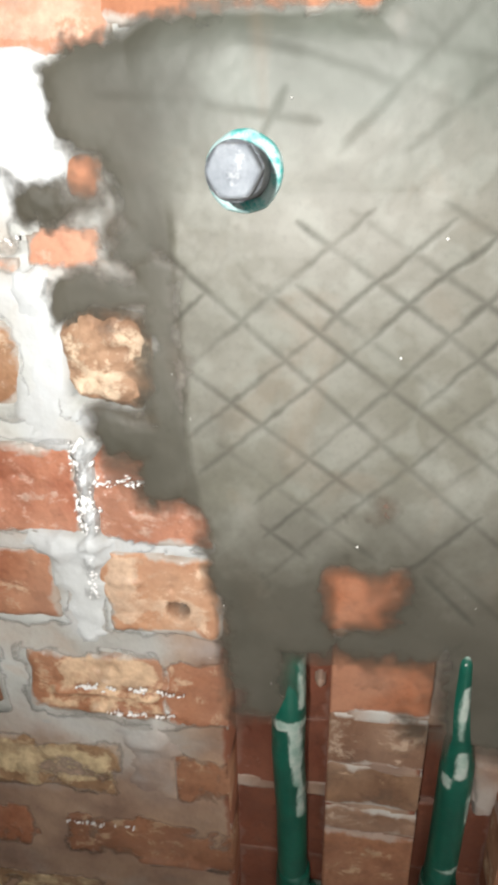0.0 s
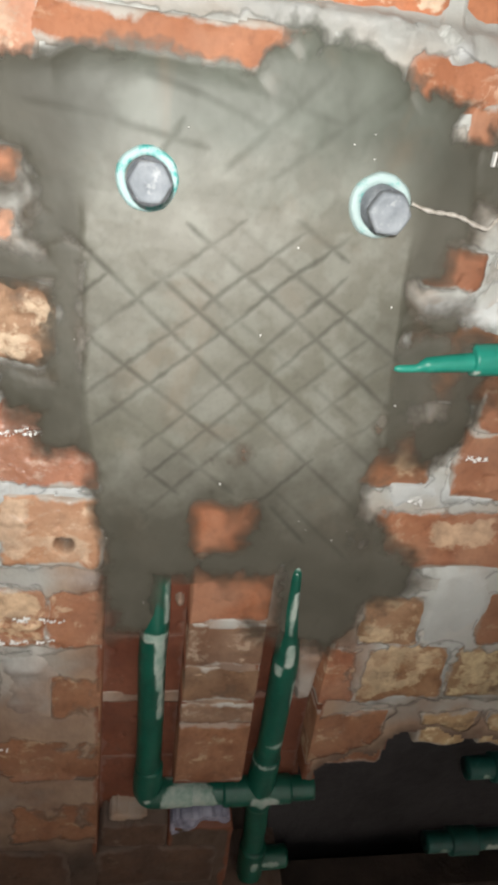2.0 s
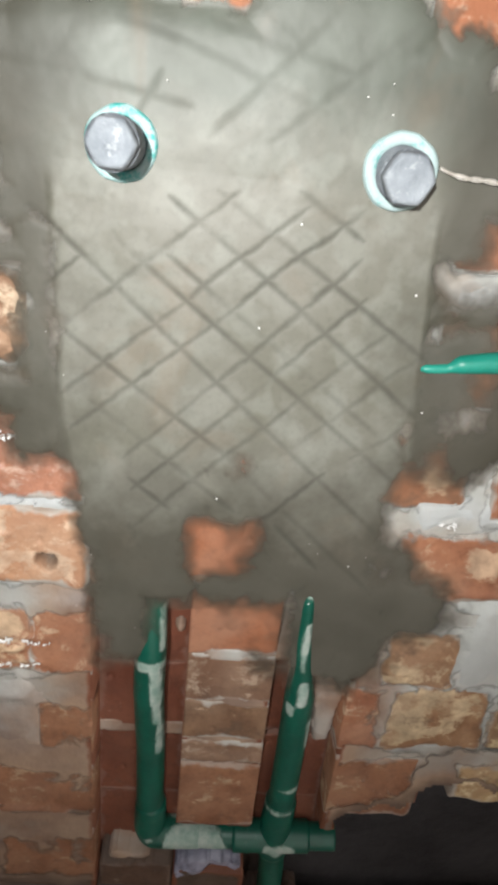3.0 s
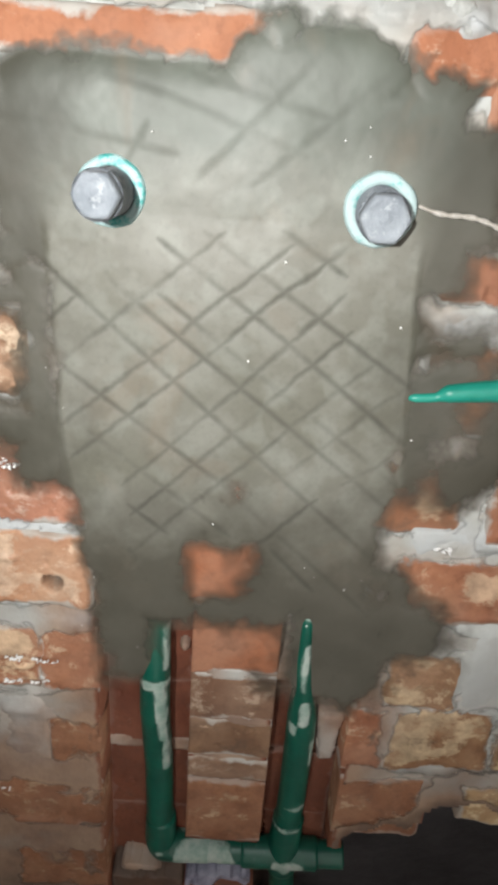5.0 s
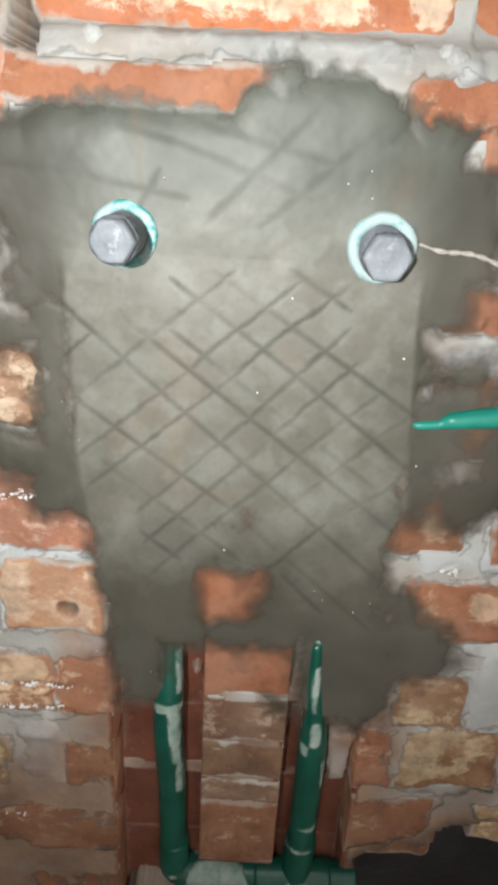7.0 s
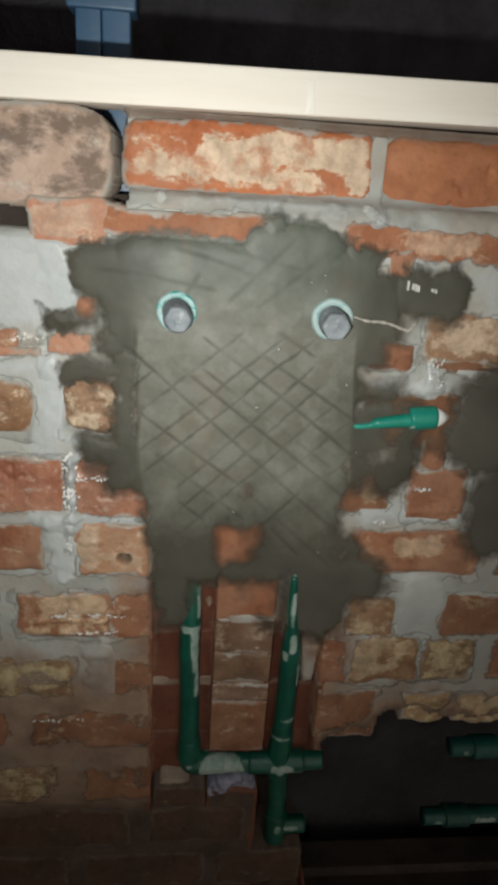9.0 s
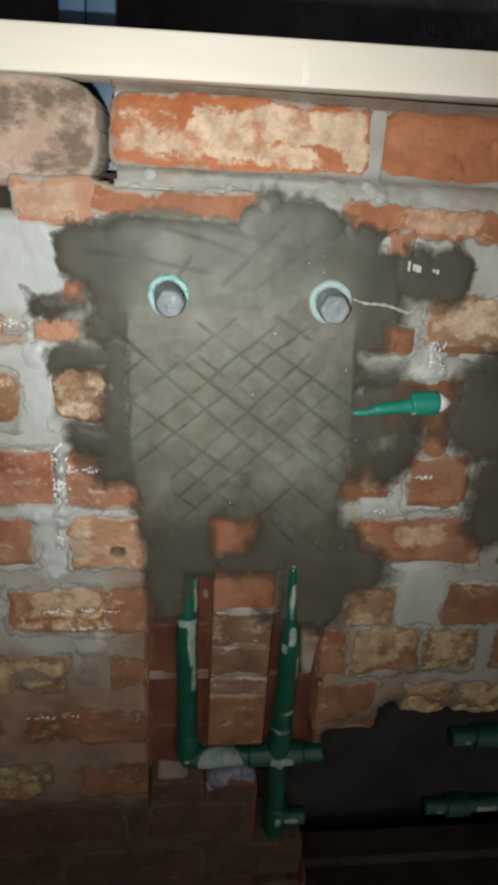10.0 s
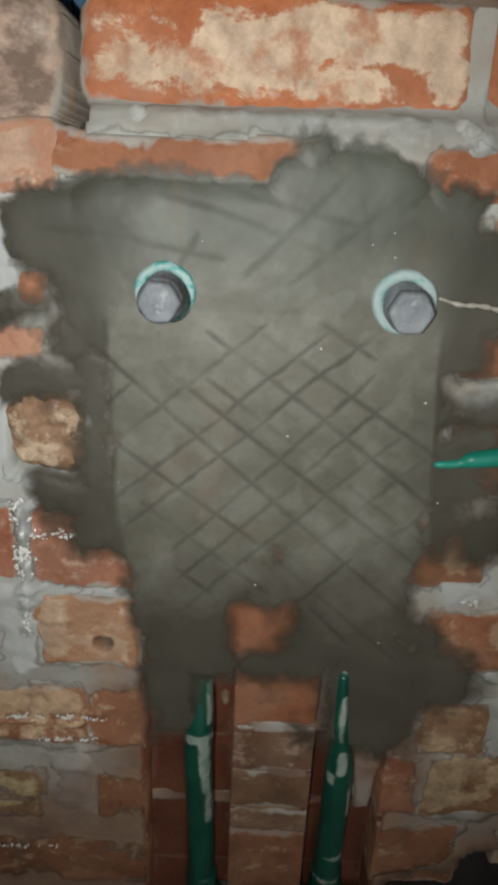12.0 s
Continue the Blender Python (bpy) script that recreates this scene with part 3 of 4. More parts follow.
# squeezed-out lumps of mortar: x, y, z, radius
LUMPS = ((0.105, 0.002, 1.297, 0.0072), (0.110, 0.002, 1.291, 0.0052), (0.099, 0.004, 1.301, 0.0050), (-0.092, 0.005, 1.2995, 0.0060),
         (0.034, 0.004, 1.288, 0.0066), (0.046, 0.004, 1.290, 0.0050), (0.189, -0.001, 1.142, 0.0072), (0.183, 0.000, 1.136, 0.0052))


def brown_share(x, z):
    """Where the joints turn brown: brick dust beside the chases; low courses, browner and dimmed for the torch's
    falloff.
    """
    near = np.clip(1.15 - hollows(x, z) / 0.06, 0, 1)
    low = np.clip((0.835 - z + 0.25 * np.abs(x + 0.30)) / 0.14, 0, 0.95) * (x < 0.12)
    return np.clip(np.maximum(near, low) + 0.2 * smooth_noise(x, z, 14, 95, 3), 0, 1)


def dark_share(x, z):
    """Torch falloff painted on the mortar at the foot of the wall, a little dimming on its top joint."""
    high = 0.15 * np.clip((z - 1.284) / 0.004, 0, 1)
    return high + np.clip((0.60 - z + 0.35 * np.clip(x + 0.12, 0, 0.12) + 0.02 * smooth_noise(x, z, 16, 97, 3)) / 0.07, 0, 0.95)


def lean(z):
    """The top of the wall stands back a little."""
    t = np.clip((z - 1.284) / 0.034, 0, 1)
    return 0.0145 * t * t * (3 - 2 * t)


def in_joint(x, z):
    """The uppermost bed joint stays between its bricks."""
    low = np.where(x < 0.03, 1.2885, 1.284) + 0.0040 * smooth_noise(x, z, 60, 29, 3)
    return np.where(z < 1.26, 1.0, np.clip((z - low) / 0.004, 0, 1) * np.clip((1.310 - z) / 0.004, 0, 1))


def mortar_bed():
    xs, zs = np.arange(-0.5, 0.6001, 0.0026), np.arange(0.30, 1.3761, 0.0026)
    X, Z = np.meshgrid(xs, zs, indexing="ij")
    y = 0.0036 + 0.0046 * smooth_noise(X, Z, 18, 21, 4, 0.55) + 0.0006 * smooth_noise(X, Z, 90, 22, 3)
    y = np.maximum(y, 0.0008) + lean(Z)
    y += 0.004 * np.clip((1.374 - Z) / 0.006, 0.0, 1) * np.clip((Z - 1.316) / 0.01, 0, 1)
    white = 0.15 * np.clip((Z - 1.296) / 0.012, 0, 1) * np.clip((1.366 - Z) / 0.006, 0, 1)
    for cx, cz, hx, hz, high, pale in DABS:
        f = box_field(X, Z, cx, cz, hx, hz, min(hx, hz)) + 0.013 * smooth_noise(X, Z, 45, 23, 5, 0.65)
        s = np.clip(-f / 0.015 + 0.4, 0, 1) * in_joint(X, Z)
        s = s * s * (3 - 2 * s)
        y = y - s * high * 0.38
        white = np.maximum(white, s * pale)
    d = np.full_like(X, 9.0)
    for cx, cz, hx, hz in PLACED:
        d = np.minimum(d, box_field(X, Z, cx, cz, hx, hz, 0.008))
    y += 0.022 * np.clip((-d - 0.009) / 0.008, 0, 1)
    wet = layer_of(WETS, X, Z, 41, 0.004, 0.004)
    y -= wet * (0.002 + 0.004 * smooth_noise(X, Z, 55, 27, 2))
    keep = hollows(X, Z) > 0
    keep &= ~((X < -0.206) & (Z > 1.266) & (Z < 1.302))            # crumbled joint
    keep &= ~((X > -0.215) & (X < -0.125 + 0.006 * smooth_noise(X, Z, 70, 28, 3)) & (Z > 1.286))           # gap between two bricks
    # the batten's shade is painted on the mortar strip just below it
    grid_part("mortar", xs, zs, keep, y, M["mortar"], wall, 0.0745, layers=(("white", white), ("wet", wet), ("clay", np.maximum(brown_share(X, Z), 0.62 * np.clip((Z - 1.363) / 0.003, 0, 1))), ("dust", np.clip(1.3 - hollows(X, Z) / 0.007, 0, 1)), ("dark_tone", np.maximum(dark_share(X, Z), 0.6 * np.clip((Z - 1.362) / 0.003, 0, 1)))))
    # bottom of the chases
    xs, zs = np.arange(-0.11, 0.125, 0.004), np.arange(0.565, 0.87, 0.004)
    X, Z = np.meshgrid(xs, zs, indexing="ij")
    y = 0.048 + 0.003 * smooth_noise(X, Z, 30, 31, 4)
    grid_part("chase_bottom", xs, zs, X > -9, y, M["cut"], wall, 0.0744, layers=(("edge", X * 0),))


# courses: z from, z to, then bricks as (x from, x to, look, extra)
COURSES = (
    (1.306, 1.367, ((-0.36, -0.134, "pink", 0.034), (-0.131, 0.1075, "filmed", 0.012), (0.1085, 0.34, "smooth", 0.017))),
    (1.256, 1.290, ((0.078, 0.24, "skinned", 0.008),)),
    (1.147, 1.177, ((-0.208, -0.150, "rose", 0.010), (0.114, 0.168, "mid", 0.008))),
    (1.064, 1.126, ((-0.33, -0.212, "patchy", 0.018), (0.118, 0.225, "brown", 0.008))),
    (0.976, 1.045, ((-0.34, -0.1835, "red", 0.005), (-0.1835, -0.098, "red", 0.005), (0.176, 0.252, "orange", 0.012))),
    (0.905, 0.968, ((-0.34, -0.206, "orange", 0.012), (0.119, 0.284, "orange", 0.012))),
    (0.818, 0.882, ((-0.252, -0.134, "glazed", 0.010), (-0.145, -0.0915, "orange", 0.006), (0.128, 0.198, "tan", 0.016), (0.246, 0.345, "brown", 0.012))),
    (0.729, 0.794, ((-0.34, -0.178, "yellow", 0.012), (-0.146, -0.0915, "brown", 0.006))),
    (0.652, 0.717, ((-0.246, -0.0915, "brown", 0.010),)),
    (0.560, 0.630, ((-0.34, -0.201, "yellow", 0.010), (-0.185, -0.0935, "brown", 0.008))),
    (0.480, 0.545, ((-0.30, -0.12, "dimmed", 0.010), (-0.10, 0.036, "dimmed", 0.010))),
    (0.398, 0.463, ((-0.36, -0.20, "dimmed", 0.010), (-0.185, -0.02, "dimmed", 0.010), (-0.005, 0.12, "dimmed", 0.010))),
    (0.316, 0.381, ((-0.27, -0.06, "dimmed", 0.010), (-0.04, 0.12, "dimmed", 0.010))),
)
# bricks out of step with those courses
ODD = (
    (-0.213, -0.137, 1.252, 1.2945, "rose", 0.010), (-0.154, 0.022, 1.262, 1.2935, "bright", 0.006),
    (0.126, 0.151, 1.240, 1.266, "bright", 0.006), (0.170, 0.30, 1.157, 1.212, "patchy", 0.014), (-0.270, -0.200, 1.145, 1.160, "rose", 0.006), (-0.176, -0.146, 1.184, 1.212, "bright", 0.006), (0.183, 0.222, 1.036, 1.090, "orange", 0.008),
    (0.1075, 0.148, 0.748, 0.822, "orange", 0.005), (0.137, 0.236, 0.749, 0.824, "tan", 0.012), (0.230, 0.305, 0.750, 0.822, "yellow", 0.014),
    (0.315, 0.45, 0.752, 0.822, "brown", 0.012), (0.1075, 0.190, 0.664, 0.742, "brown", 0.008), (0.213, 0.285, 0.684, 0.738, "crumb", 0.014), (0.286, 0.40, 0.684, 0.740, "crumb", 0.012),
)
for x0, x1, z0, z1, look_of, r in ODD:
    brick(x0, x1, z0, z1, look_of, wall, 0.001, 0.074, r, 0.007 if look_of in ("yellow", "tan", "crumb") else 0.003, cut=(0.1096, 9) if x0 == 0.1075 else (-9, 9))
for z0, z1, row in COURSES:
    rng = random.Random(int(z0 * 1000))
    for x0, x1, look_of, r in row:
        ledges = ((-0.035, 0.05, -0.006, 0.0040), (-0.01, 0.04, -0.024, 0.0038)) if look_of == "glazed" else ((-0.02, 0.045, -0.026, 0.0044),) if z0 == 0.652 else ((-0.03, 0.03, -0.020, 0.0026),) if x0 in (0.176, 0.119) else ()
        upper = z0 > 1.3
        low_end = 0.020 if look_of == "pink" else 0.0
        brick(x0, x1, z0 - low_end, z1 + low_end * 0.25, look_of, wall, (0.002 if look_of == "pink" else 0.0125) if upper else 0.001 + float(lean((z0 + z1) / 2)), 0.115 if upper else 0.074, r, 0.0045 if look_of in ("tan", "glazed", "patchy") else 0.0022 if upper else 0.008 if z0 == 1.147 else 0.0034, ridges=ledges, cut=(-9, -0.0936) if x1 in (-0.0915, -0.0935) else (-9, 9))
    # the course goes on past the part in view
    x = min(b[0] for b in row) - 0.012
    while x > -0.49 and z0 != 1.256:
        a = max(x - 0.235, -0.495)
        if x - a > 0.03:
            brick(a, x, z0, z1, rng.choice(("orange", "brown", "red")) if z0 > 0.55 else "dimmed", wall, 0.002 if z0 < 1.3 else 0.017, 0.074, 0.01, cell=0.006)
        x = a - 0.012
    x = max(b[1] for b in row) + 0.012
    while x < 0.59:
        b = min(x + 0.235, 0.595)
        if b - x > 0.03 and z0 > 0.80:
            brick(x, b, z0, z1, rng.choice(("orange", "brown", "dark")), wall, 0.002 if z0 < 1.3 else 0.017, 0.074, 0.01, cell=0.006)
        x = b + 0.012

brick(-0.178, -0.094, 0.902, 0.970, "peach", wall, -0.001, 0.074, 0.008, 0.004, pit=(0.010, -0.010, 0.009), ridges=((-0.04, -0.012, 0.01, 0.003),))
brick(-0.192, -0.123, 1.066, 1.134, "knob", wall, -0.005, 0.074, 0.024, 0.008)
# between the two chases, and where the film is thin
for x0, x1, z0, z1, look_of in ((-0.10, 0.07, 0.986, 1.045, "bright"), (-0.05, 0.06, 0.918, 0.975, "mid"), (0.08, 0.165, 0.986, 1.045, "brown"), (-0.0245, 0.0505, 0.846, 0.912, "mid"), (-0.0245, 0.0505, 0.797, 0.845, "pier"),
                                (-0.0245, 0.0505, 0.752, 0.796, "dark"), (-0.0245, 0.0505, 0.726, 0.750, "pier"), (-0.0245, 0.0505, 0.645, 0.723, "brown")):
    brick(x0, x1, z0, z1, look_of, wall, 0.001, 0.074, 0.007, cut=(-0.0222, 0.0478) if z1 < 0.913 else (-9, 9))
# cut faces at the bottom of the chases
for x0, x1 in ((-0.0965, -0.0195), (0.0445, 0.1125)):
    for z0, z1 in ((0.806, 0.898), (0.733, 0.806), (0.648, 0.727), (0.571, 0.648), (0.48, 0.571)):
        if z0 > 0.56:
            brick(x0, x1, z0, z1, "cut", wall, 0.032, 0.0742, 0.0015, 0.0006)
brick(-0.0935, -0.022, 0.546, 0.580, "dimmed", wall, 0.004, 0.0741, 0.006)
# mortar left in the chases
for x0, x1, z0, z1, y in ((-0.096, -0.020, 0.724, 0.7365, 0.0312), (0.084, 0.110, 0.742, 0.802, 0.010), (-0.038, -0.020, 0.842, 0.860, 0.018), (-0.086, -0.040, 0.572, 0.590, 0.010)):
    brick(x0, x1, z0, z1, "mortar", wall, y, 0.0743, 0.002 if z1 - z0 < 0.015 else 0.010, 0.001 if z1 - z0 < 0.015 else 0.004, name="mortar_lump")

mortar_bed()


def mortar_wash():
    """The thin wash of mortar that blurs the joints."""
    xs, zs = np.arange(-0.36, 0.4401, 0.003), np.arange(0.56, 1.3721, 0.003)
    X, Z = np.meshgrid(xs, zs, indexing="ij")
    d = np.full_like(X, 9.0)
    for cx, cz, hx, hz in PLACED:
        d = np.minimum(d, box_field(X, Z, cx, cz, hx, hz, 0.008))
    cover = np.clip(0.5 + (d + 0.0035) / 0.024, 0, 1)
    cover += 1.5 * np.clip((d - 0.003) / 0.004, 0, 1)
    cover += brown_share(X, Z) * np.clip((0.90 - Z) / 0.12, 0, 1) * np.where(np.abs(X - 0.01) > 0.035, 0.38, 0.16)
    cover += 0.16 * np.clip((0.84 - Z) / 0.02, 0, 1) * np.clip((Z - 0.735) / 0.01, 0, 1) * np.clip((X - 0.11) / 0.02, 0, 1)
    cover += 0.22 * in_joint(X, Z) * (Z > 1.26)
    cover *= np.maximum(np.clip((1.326 - Z) / 0.006, 0, 1), np.clip(1.4 - np.abs(X - 0.1065) / 0.006, 0, 1) * np.clip((1.366 - Z) / 0.006, 0, 1))
    cover[((X < -0.124 + 0.006 * smooth_noise(X, Z, 70, 28, 3)) & (Z > 1.262)) | ((np.abs(X - 0.0125) < 0.042) & (Z < 0.93))] = 0
    y = 0.0001 + 0.0012 * np.minimum(smooth_noise(X, Z, 18, 21, 4, 0.55), 0.3) + lean(Z) + 0.0003 * smooth_noise(X, Z, 60, 91, 2)
    white = np.zeros_like(X)
    for cx, cz, hx, hz, high, pale in DABS:
        f = box_field(X, Z, cx, cz, hx, hz, min(hx, hz)) + 0.013 * smooth_noise(X, Z, 45, 23, 5, 0.65)
        s = np.clip(-f / 0.015 + 0.4, 0, 1) * in_joint(X, Z)
        y = y - s * s * (3 - 2 * s) * high * 0.30 * (Z > 1.278)
        white = np.maximum(white, s * pale)
    y = y - in_joint(X, Z) * (Z > 1.26) * (0.0010 + 0.0026 * smooth_noise(X, Z, 75, 92, 4))
    y = y + 0.010 * np.clip((Z - 1.305) / 0.005, 0, 1) * (np.abs(X - 0.1065) > 0.010)
    hol = hollows(X, Z)
    black = np.full_like(X, 9.0)                                  # darkened rim round the hollow
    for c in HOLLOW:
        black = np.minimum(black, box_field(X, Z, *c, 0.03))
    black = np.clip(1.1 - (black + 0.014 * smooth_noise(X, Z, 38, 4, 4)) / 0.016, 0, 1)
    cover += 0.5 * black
    black = np.maximum(dark_share(X, Z), 0.9 * black)
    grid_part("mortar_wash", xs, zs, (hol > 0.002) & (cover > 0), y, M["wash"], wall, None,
              layers=(("cover", cover), ("white", white), ("wet", layer_of(WETS, X, Z, 41, 0.004, 0.004)), ("clay", brown_share(X, Z)), ("dust", np.clip(1.3 - hol / 0.007, 0, 1) * (1 - black)), ("dark_tone", black)))


mortar_wash()

def lime_crust(x, z, hx, hz, y, count, seed):
    """Glints built as white flakes: a scatter of small flat ones along a run of water."""
    rng = random.Random(seed)
    bm = bmesh.new()
    for _ in range(count):
        u, v = rng.gauss(0, 0.5), rng.uniform(-1, 1)
        if hx > hz:
            u, v = v, u
        wide, tall = rng.choice((0.0006, 0.0010, 0.0016, 0.0028)) * rng.uniform(0.6, 1.2), rng.uniform(0.0004, 0.0013)
        if hz > hx:
            wide, tall = tall * 1.3, wide
        m = Matrix.Translation((x + u * hx, y + rng.uniform(-0.0006, 0.0006), z + v * hz)) @ Matrix.Rotation(rng.uniform(-0.6, 0.6), 4, "Y") @ Matrix.Rotation(rng.uniform(-0.5, 0.3), 4, "X") @ Matrix.Diagonal((wide, 0.0016, tall, 1))
        flake = bmesh.ops.create_icosphere(bm, subdivisions=1, radius=1.0, matrix=m)
        for w in flake["verts"]:
            w.co += Vector((rng.uniform(-1, 1) * wide, 0, rng.uniform(-1, 1) * tall)) * 0.3
    return part("lime_crust", bm, M["glint_white"], wall, "white flakes standing in for glints on a wet run")


for i, (c, y, count) in enumerate(zip(WETS, (-0.0025, -0.0012, -0.0015, -0.0030, -0.0025, -0.0012, -0.0010, -0.0035, -0.0015, -0.0015), (175, 48, 34, 46, 26, 16, 12, 18, 12, 16))):
    lime_crust(*c, y, count, 200 + i)


def mortar_lump(x, y, z, radius, seed):
    """A squeezed-out lump of mortar on a joint."""
    bm = bmesh.new()
    bmesh.ops.create_icosphere(bm, subdivisions=4, radius=radius)
    for v in bm.verts:
        q = v.co * 110 + Vector((seed, seed * 2, 0))
        v.co *= 1 + 0.38 * noise.noise(q) + 0.16 * noise.noise(q * 2.7)
        v.co.y *= 0.6
    return part("mortar_lump", bm, M["lump"], wall, at=(x, y, z))


for x, y, z, radius in LUMPS:
    mortar_lump(x, y, z, radius, x * 300)

# ---- the cement render round the outlets ----
RENDER = ((-0.002, 1.08, 0.120, 0.135), (0.0, 1.206, 0.152, 0.060), (0.098, 1.257, 0.018, 0.014), (0.118, 1.249, 0.016, 0.010), (0.034, 1.254, 0.050, 0.031), (0.013, 1.279, 0.013, 0.014), (0.085, 1.234, 0.055, 0.028),
          (-0.148, 1.232, 0.029, 0.026), (-0.170, 1.186, 0.028, 0.012), (-0.150, 1.138, 0.036, 0.015), (-0.142, 1.053, 0.030, 0.017), (-0.124, 1.09, 0.018, 0.075),
          (-0.0675, 0.898, 0.0255, 0.062), (0.084, 0.895, 0.050, 0.070), (0.140, 0.898, 0.036, 0.030), (0.168, 1.226, 0.044, 0.024),
          (0.272, 1.095, 0.056, 0.062), (0.295, 0.995, 0.045, 0.060), (0.142, 1.066, 0.042, 0.058), (0.0, 0.975, 0.106, 0.07), (0.01, 0.918, 0.105, 0.030), (-0.134, 1.166, 0.020, 0.020), (0.13, 1.125, 0.03, 0.014))
BARE = ((-0.006, 0.947, 0.022, 0.026), (0.012, 0.876, 0.036, 0.030), (0.006, 1.018, 0.004, 0.006), (0.152, 1.162, 0.018, 0.018), (-0.158, 1.198, 0.009, 0.013),
        (0.155, 1.276, 0.070, 0.012), (0.131, 1.256, 0.014, 0.014), (0.150, 1.075, 0.016, 0.030), (0.135, 1.020, 0.014, 0.018), (0.116, 0.934, 0.016, 0.014))
# trowel scratches: x, z to x, z
FALLING = ((-0.121, 1.163, 0.102, 0.969), (-0.073, 1.148, 0.109, 1.009), (-0.044, 1.142, 0.109, 1.030), (-0.044, 1.173, 0.030, 1.121), (0.030, 1.121, 0.109, 1.060),
           (-0.018, 1.179, 0.113, 1.095), (0.027, 1.183, 0.057, 1.165), (-0.108, 1.096, -0.007, 1.022), (-0.007, 1.022, 0.101, 0.923), (-0.089, 1.050, -0.002, 0.983), (-0.063, 0.996, -0.044, 0.981), (0.036, 0.966, 0.062, 0.939))
RISING = ((-0.114, 1.126, -0.101, 1.138), (-0.107, 1.100, -0.015, 1.179), (-0.107, 1.060, 0.025, 1.174), (-0.102, 1.037, 0.056, 1.175), (-0.068, 1.018, 0.059, 1.148),
          (-0.062, 0.995, 0.065, 1.126), (-0.047, 0.981, 0.083, 1.109), (-0.064, 0.964, -0.047, 0.981), (0.032, 1.026, 0.109, 1.098), (0.019, 0.970, 0.057, 1.009), (0.081, 1.029, 0.099, 1.043))
BROAD = ((-0.143, 1.236, -0.104, 1.232), (-0.104, 1.232, -0.044, 1.222), (-0.073, 1.257, -0.045, 1.250), (-0.045, 1.250, 0.026, 1.227),
         (-0.025, 1.259, 0.039, 1.245), (0.037, 1.277, -0.025, 1.212), (0.074, 1.268, 0.008, 1.213), (-0.058, 1.231, -0.068, 1.214))


def stroke(x, z, x0, z0, x1, z1):
    """Distance to a scratch."""
    dx, dz = x1 - x0, z1 - z0
    far = np.hypot(dx, dz)
    t = ((x - x0) * dx + (z - z0) * dz) / (far * far)
    past = np.maximum(np.maximum(-t, t - 1), 0) * far
    return np.hypot(np.hypot(x - x0 - t * dx, z - z0 - t * dz), np.maximum(past - 0.006, 0)) + 0.20 * past


def cement_patch():
    xs, zs = np.arange(-0.235, 0.3401, 0.0012), np.arange(0.80, 1.312, 0.0012)
    X, Z = np.meshgrid(xs, zs, indexing="ij")
    wob = smooth_noise(X, Z, 42, 61, 5, 0.6)
    f = np.full_like(X, 9.0)
    for c in RENDER:
        f = np.minimum(f, box_field(X, Z, *c, min(c[2], c[3]) * 0.8))
    calm = 1 - 0.75 * np.clip((Z - 1.235) / 0.02, 0, 1)            # trowelled straight under the upper bricks
    f = f + calm * (0.009 * wob + 0.008 * smooth_noise(X, Z, 17, 66, 2))
    low = np.clip((0.915 - Z) / 0.015, 0, 1)                       # it stops at the side of the chase
    f = np.maximum(f, (-0.096 - X) * 1.5 * low - 0.03 * (1 - low) + 0.002 * wob)
    low = np.clip((0.897 - Z) / 0.010, 0, 1)
    f = np.maximum(f, np.where((X > -0.060) & (X < -0.018), (X + 0.047) * 1.5 * low - 0.03 * (1 - low), -9.0))
    cover = np.clip(0.5 - f / 0.034, 0, 1)
    for c in BARE:                                                # rubbed thin: the brick shows through
        thin = np.clip(-(box_field(X, Z, *c, 0.008) + 0.006 * wob) / 0.026 + 0.5, 0, 1)
        cover = np.minimum(cover, 1 - (0.45 if c[0] in (0.150, 0.135, 0.116) else 0.75 if c[0] == 0.006 else 0.86) * thin)
    # the flat panel stands a little prouder than the rest at its sides
    west = np.interp(Z, (0.99, 1.05, 1.165), (-0.105, -0.113, -0.1165))
    east = np.interp(Z, (0.99, 1.06, 1.15), (0.122, 0.1140, 0.1065))
    panel = np.maximum(west - X, X - east) + 0.0022 * wob
    y = -0.0046 - 0.0018 * np.clip(-panel / 0.004, 0, 1) * np.clip((1.19 - Z) / 0.03, 0, 1) * np.clip((Z - 0.93) / 0.06, 0, 1)
    y -= 0.0010 * np.clip((Z - 1.16) / 0.04, 0, 1) * cover
    y += 0.0022 * np.clip(1 + f / 0.014, 0, 1) ** 2
    y += 0.0010 * smooth_noise(X, Z, 14, 62, 3) + 0.0002 * smooth_noise(X, Z, 90, 63, 3)
    warp = 0.0016 * smooth_noise(X, Z, 26, 64, 3) + 0.0007 * smooth_noise(X, Z, 190, 65, 2)
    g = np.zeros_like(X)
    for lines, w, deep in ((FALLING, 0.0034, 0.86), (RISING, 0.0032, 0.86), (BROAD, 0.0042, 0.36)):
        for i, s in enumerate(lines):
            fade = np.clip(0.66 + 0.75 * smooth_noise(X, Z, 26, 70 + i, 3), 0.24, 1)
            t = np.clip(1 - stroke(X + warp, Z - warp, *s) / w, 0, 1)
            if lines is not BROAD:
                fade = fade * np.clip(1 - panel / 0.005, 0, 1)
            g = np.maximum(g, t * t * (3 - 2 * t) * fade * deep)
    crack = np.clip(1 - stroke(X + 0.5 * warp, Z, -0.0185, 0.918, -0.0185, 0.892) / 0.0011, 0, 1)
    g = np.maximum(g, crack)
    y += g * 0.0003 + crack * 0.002
